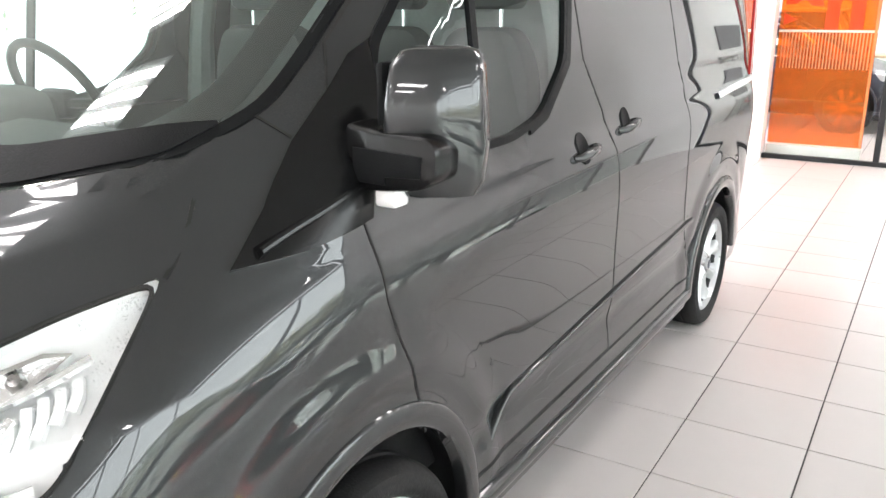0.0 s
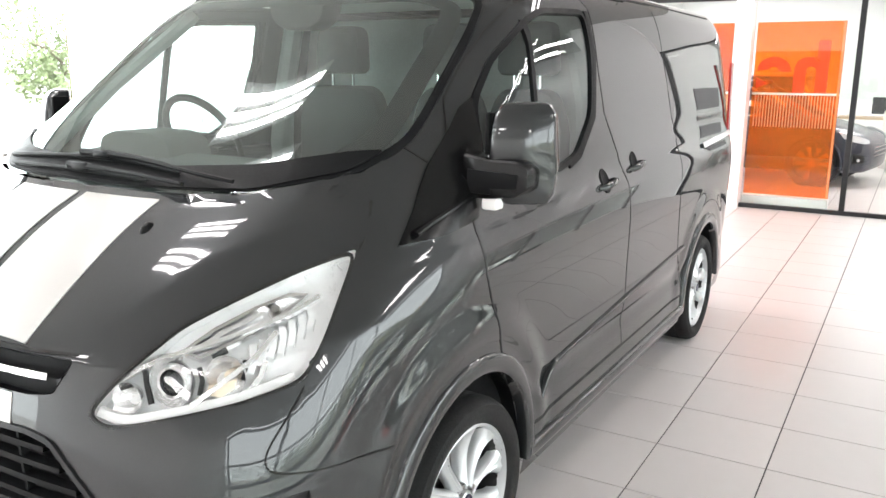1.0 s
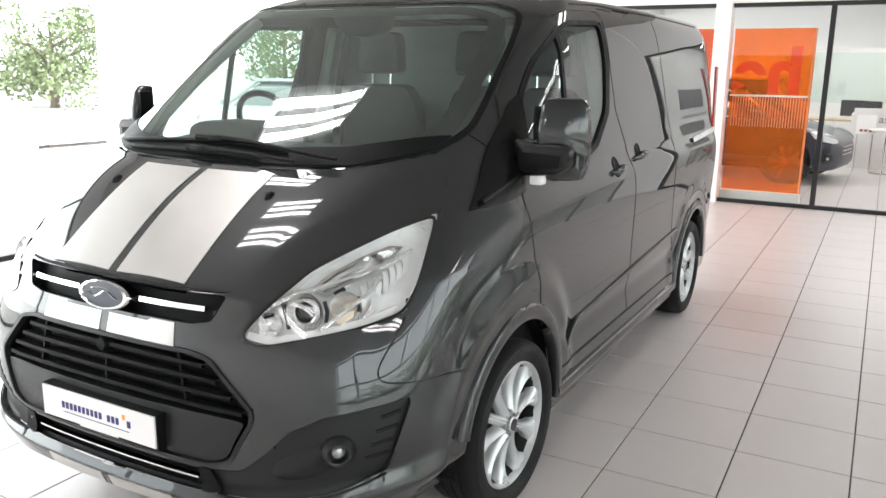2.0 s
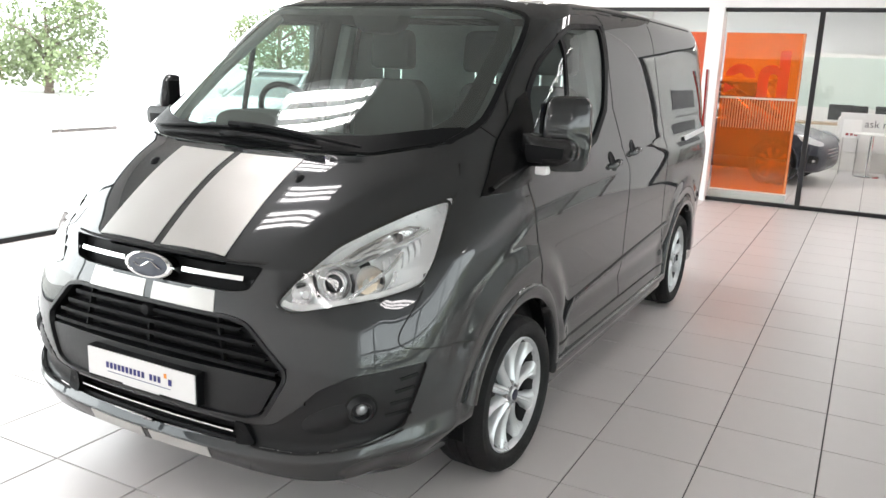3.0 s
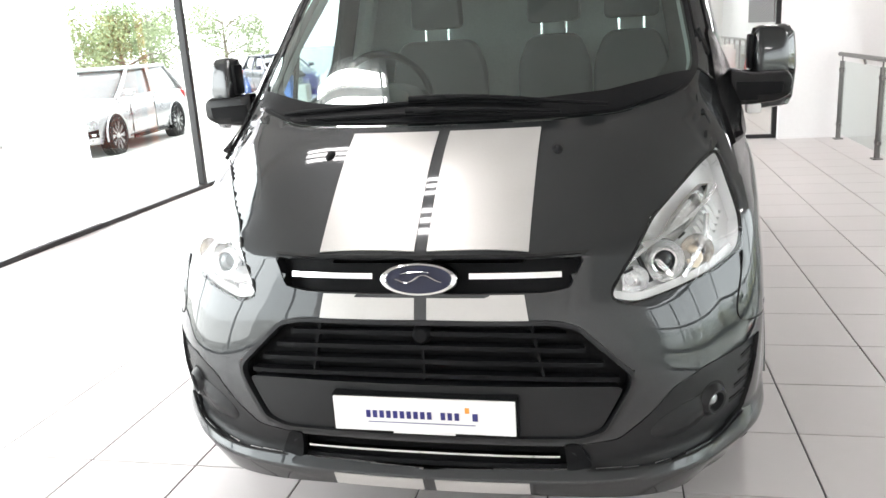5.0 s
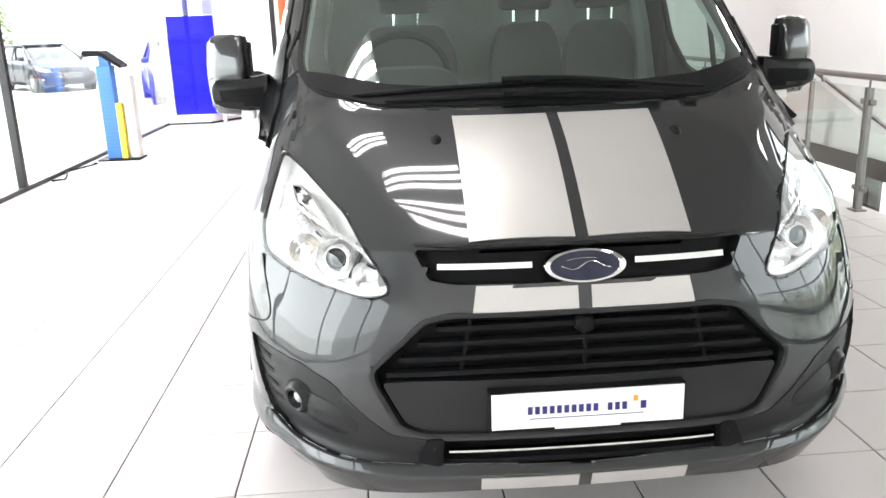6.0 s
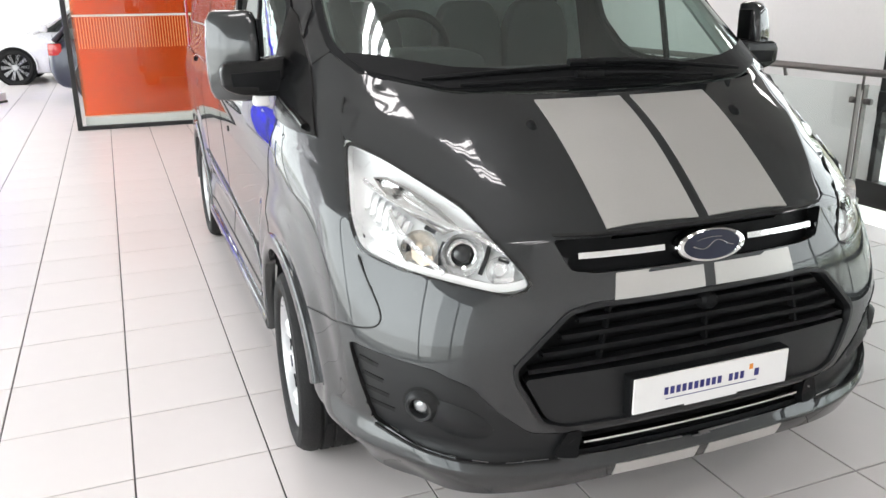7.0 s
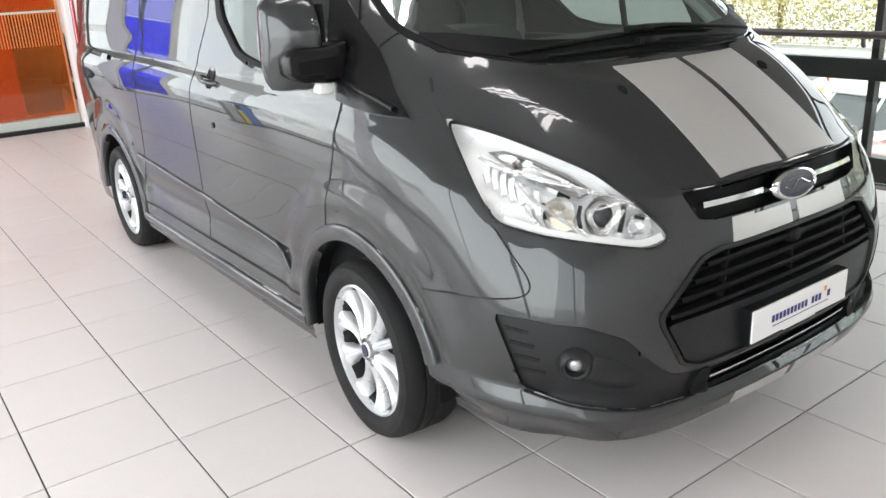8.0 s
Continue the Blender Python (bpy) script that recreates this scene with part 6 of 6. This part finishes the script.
def red_chair(x, y, turn):
    ch = thing("chair", "red moulded plastic chair on thin chrome legs", "chair", (x, y, 0), "red chairs")
    bm = bmesh.new()
    prof = [(0.24, 0.46), (0.20, 0.445), (-0.12, 0.44), (-0.20, 0.47), (-0.26, 0.62), (-0.30, 0.84)]
    rows = []
    for t in np.linspace(-1, 1, 7):
        rows.append([bm.verts.new((px, t * 0.22 * (1 - 0.12 * (pz - 0.44)), pz + 0.03 * t * t)) for px, pz in prof])
    for r0, r1 in zip(rows, rows[1:]):
        for k in range(len(prof) - 1):
            bm.faces.new((r0[k], r0[k + 1], r1[k + 1], r1[k]))
    bmesh.ops.solidify(bm, geom=bm.faces[:], thickness=0.012)
    part("shell", bm, RED_SEAT, ch, "red moulded shell")
    for dx, dy in ((0.18, 0.17), (0.18, -0.17), (-0.18, 0.17), (-0.18, -0.17)):
        part("leg", tube_bm([(dx * 0.7, dy * 0.7, 0.44), (dx * 1.1, dy * 1.1, 0.0)], 0.010, 8), CHROME, ch)
    ch.rotation_euler = (0, 0, radians(turn))
    return ch


red_chair(2.55, 13.3, 180)
red_chair(2.78, 13.75, 180)
far_rail = thing("balustrade", "far glass balustrade with a steel handrail", "balustrade", (3.05, 0, 0))
part("handrail", tube_bm([(0, 12.3, 1.12), (0, 19.5, 1.12)], 0.025, 10), STEEL, far_rail)
for y in np.arange(12.4, 19.5, 0.9):
    post = part("post", box_bm(-0.02, 0.02, y - 0.01, y + 0.01, 0, 1.1), STEEL, far_rail, smooth=False)
    part("glass_panel", box_bm(-0.005, 0.005, y + 0.05, y + 0.85, 0.08, 1.0), CLEAR, far_rail, smooth=False)
pic = thing("picture", "long dark landscape picture on the white wall", "picture", (3.33, 15.2, 1.75))
part("print", box_bm(-0.01, 0.015, -1.6, 1.6, -0.3, 0.3), PICTURE, pic, smooth=False)
wardrobe = thing("partition_screen", "pale green glass screen with white frame", "screen", (0.9, 19.5, 0))
part("frame", box_bm(-1.4, 1.4, 0.02, 0.06, 0, 2.3), BASE_WHITE, wardrobe, smooth=False)
part("glass_face", box_bm(-1.3, 1.3, -0.005, 0.015, 1.0, 2.2), mat("pale_green_glass_board", (0.62, 0.7, 0.64), 0.15, 0, 0.5), wardrobe, smooth=False)
shelf = thing("office_desk", "pale wooden office desk with dark monitors", "desk", (1.7, 16.5, 0))
part("desk_top", box_bm(-1.2, 1.2, -0.4, 0.4, 0.72, 0.76), mat("pale_beech", (0.55, 0.42, 0.28), 0.5, 0, 0, 0.15, 8.0), shelf, smooth=False)
for x in (-1.15, 1.15):
    part("desk_leg", box_bm(x - 0.03, x + 0.03, -0.38, 0.38, 0, 0.72), GREY_PLASTIC, shelf, smooth=False)
for x in (-0.6, 0.3):
    part("monitor", box_bm(x, x + 0.5, 0.05, 0.09, 0.82, 1.15, 0.01), BLACK, shelf, smooth=False)

# ---------------------------------------------------------------- blue screen, pillar and service stand
blue = thing("display_screen", "blue translucent display screen on a white plinth", "screen", (-3.68, 11.5, 0))
part("blue_panel", box_bm(-0.50, 0.30, -0.004, 0.004, 0.16, 1.82), BLUE_FILM, blue, "blue translucent panel", smooth=False)
part("upper_panel", box_bm(-0.50, 0.30, -0.003, 0.003, 1.83, 2.5), glass("pale_blue_film", (0.6, 0.6, 1.0), 0.9), blue, "paler blue panel", smooth=False)
part("plinth", prism_bm([(-0.63, -0.06), (0.10, -0.06), (0.50, 0.55), (0.50, 0.60), (-0.63, 0.60)], "z", 0, 0.15), BASE_WHITE, blue, "white angled plinth", smooth=False)
part("plinth_edge", prism_bm([(-0.63, -0.075), (0.11, -0.075), (0.52, 0.55), (0.50, 0.56), (0.10, -0.06), (-0.63, -0.06)], "z", 0, 0.03), FRAME, blue, smooth=False)
part("white_panel", box_bm(-0.63, -0.51, -0.02, 0.02, 0.15, 2.5), BASE_WHITE, blue, "white panel", smooth=False)
part("frame_post", box_bm(0.30, 0.36, -0.03, 0.03, 0, 2.5), GREY_PLASTIC, blue, smooth=False)
back = thing("display_board", "white board behind the blue screen", "board", (-3.4, 13.2, 0))
part("face", box_bm(-0.5, 0.0, 0, 0.05, 0, 2.5), BASE_WHITE, back, smooth=False)
kiosk = thing("service_stand", "blue ribbed service stand with a black sloping top", "stand", (-4.0, 7.62, 0))
part("column", box_bm(-0.10, 0.08, -0.08, 0.10, 0.02, 1.18, 0.012), BLUE_BOX, kiosk, smooth=False)
for i in range(22):
    part("rib", box_bm(-0.085, 0.085, -0.09, -0.078, 0.12 + 0.045 * i, 0.14 + 0.045 * i), BLUE_BOX, kiosk, smooth=False)
part("top", prism_bm([(-0.22, 1.34), (-0.20, 1.37), (0.0, 1.36), (0.24, 1.18), (0.22, 1.15), (0.0, 1.30), (-0.18, 1.30)], "y", -0.16, 0.14), BLACK, kiosk, "black sloping top", smooth=False)
part("neck", box_bm(-0.06, 0.06, -0.05, 0.05, 1.16, 1.32), BLUE_BOX, kiosk, smooth=False)
part("yellow_strip", box_bm(0.085, 0.16, -0.10, 0.06, 0.0, 0.72, 0.01), YELLOW, kiosk, "yellow bottle rack", smooth=False)
part("side_case", box_bm(0.16, 0.30, -0.05, 0.14, 0.0, 1.05, 0.02), GREY_PLASTIC, kiosk, smooth=False)
part("foot", box_bm(-0.2, 0.32, -0.18, 0.2, 0, 0.02), BLACK, kiosk, smooth=False)
cable = thing("cable", "dark loose cable lying on the floor by the window", "cable", (-4.12, 6.9, 0))
part("lead", tube_bm([(-0.12 + 0.1 * math.sin(3 * t), -0.9 + 0.45 * t + 0.08 * math.cos(5 * t), 0.012) for t in np.linspace(0, 3, 40)], 0.010, 6), BLACK, cable)


# ---------------------------------------------------------------- outdoors
def tree(x, y, z, h, spread, leaf, seed, count=4200):
    rng = random.Random(seed)
    t = thing("tree", "leafy broad tree at the edge of the car park", "tree", (x, y, z), "trees")
    bm = tube_bm([(0, 0, 0), (0.05, 0.03, h * 0.25), (0.0, 0.08, h * 0.5), (0.04, 0.0, h * 0.8)], [0.20, 0.15, 0.10, 0.03], 8)
    for k in range(7):
        a = k * 2.4 + rng.random()
        z0 = h * (0.22 + 0.07 * k)
        tube_bm([(0.02, 0.03, z0), (0.5 * spread * math.cos(a), 0.5 * spread * math.sin(a), z0 + h * 0.14), (0.85 * spread * math.cos(a), 0.85 * spread * math.sin(a), z0 + h * 0.2)], [0.07, 0.045, 0.015], 6, bm)
    part("trunk", bm, BARK, t)
    clumps = []
    for k in range(16):
        a, r = rng.uniform(0, 6.28), spread * math.sqrt(rng.random()) * 0.85
        clumps.append((r * math.cos(a), r * math.sin(a), h * rng.uniform(0.28, 0.95) * (1 - 0.2 * r / spread), spread * rng.uniform(0.28, 0.48)))
    vs, fs = [], []
    for i in range(count):
        cx, cy, cz, cr = clumps[rng.randrange(16)]
        d = Vector((rng.gauss(0, 1), rng.gauss(0, 1), rng.gauss(0, 0.8))).normalized() * cr * rng.uniform(0.6, 1.05)
        p = Vector((cx, cy, cz)) + d
        u = Vector((rng.gauss(0, 1), rng.gauss(0, 1), rng.gauss(0, 1))).normalized() * 0.11 * rng.uniform(0.7, 1.4)
        w = u.cross(Vector((rng.gauss(0, 1), rng.gauss(0, 1), rng.gauss(0, 1)))).normalized() * 0.065
        b = len(vs)
        vs += [tuple(p - u), tuple(p + w), tuple(p + u), tuple(p - w)]
        fs.append((b, b + 1, b + 2, b + 3))
    me = bpy.data.meshes.new("crown")
    me.from_pydata(vs, [], fs)
    me.materials.append(leaf)
    crown = new("crown", me)
    crown.parent = t
    tagged(crown, kind="stuff")
    return t


for k, (x, y, h) in enumerate(((-28, 18.9, 4.2), (-29, 34.5, 4.8), (-28, 40, 4.6), (-31, 48, 6.0), (-32, 61, 6.0))):
    tree(x, y, -0.1, h, h * 0.62, LEAF, 10 + k)
for k, (x, y, h) in enumerate(((42, 4, 6.4), (43, 11, 7.2), (44, 18, 6.8), (42, 25, 7.6), (45, 33, 8.0), (42, -4, 6.6), (44, -12, 7.4), (46, -20, 7.8), (43, 42, 7.6))):
    tree(x, y, -3.05, h, h * 0.66, LEAF_YELLOW if k % 2 == 0 else LEAF, 40 + k)
hedge_v, hedge_f = [], []
rng = random.Random(77)
for i in range(22000):
    p = Vector((38.5 + rng.gauss(0, 0.7), rng.uniform(-30, 55), -3.05 + 2.6 * rng.random() ** 0.7))
    u = Vector((rng.gauss(0, 1), rng.gauss(0, 1), rng.gauss(0, 1))).normalized() * 0.10
    w = u.cross(Vector((rng.gauss(0, 1), rng.gauss(0, 1), rng.gauss(0, 1)))).normalized() * 0.06
    b = len(hedge_v)
    hedge_v += [tuple(p - u), tuple(p + w), tuple(p + u), tuple(p - w)]
    hedge_f.append((b, b + 1, b + 2, b + 3))
me = bpy.data.meshes.new("hedge")
me.from_pydata(hedge_v, [], hedge_f)
me.materials.append(LEAF_YELLOW)
tagged(new("hedge", me), "yellowing loose hedge along the car park", "hedge", kind="stuff")


# ---------------------------------------------------------------- floor tiles
def tiles():
    ca, sa = math.cos(TILE_TURN), math.sin(TILE_TURN)
    half = TILE_SIZE / 2 - 0.0032
    one = box_bm(-half, half, -half, half, -0.010, 0.0)
    top_edges = [e for e in one.edges if all(v.co.z > -0.001 for v in e.verts)]
    bmesh.ops.bevel(one, geom=top_edges, offset=0.0015, segments=1, affect="EDGES")
    me = bpy.data.meshes.new("tile")
    one.to_mesh(me)
    one.free()
    me.materials.append(TILE)
    base = np.array([v.co[:] for v in me.vertices])
    polys = [tuple(p.vertices) for p in me.polygons]
    vs, fs = [], []
    for i in range(-9, 13):
        for j in range(-16, 48):
            u, v = (i + 0.5) * TILE_SIZE, (j + 0.5) * TILE_SIZE
            x, y = TILE_X + u * ca - v * sa, TILE_Y + u * sa + v * ca
            if not (WINDOW_X - 0.2 < x < 3.5 and -7.2 < y < 22.2):
                continue
            if -3.2 < x < 2.9 and -1.7 < y < 8.2:
                ob = new("tile", me)
                ob.matrix_basis = Matrix.Translation((x, y, 0)) @ Matrix.Rotation(TILE_TURN, 4, "Z")
                ob.parent = FLOOR
            else:
                b = len(vs)
                vs += [(min(3.35, max(WINDOW_X - 0.04, x + p[0] * ca - p[1] * sa)), min(21.98, max(-6.98, y + p[0] * sa + p[1] * ca)), p[2]) for p in base]
                fs += [tuple(b + k for k in f) for f in polys]
    rest = bpy.data.meshes.new("tiles_outer")
    rest.from_pydata(vs, [], fs)
    rest.materials.append(TILE)
    ob = new("outer_tiles", rest)
    ob.parent = FLOOR
    tagged(ob, kind="stuff")


tiles()
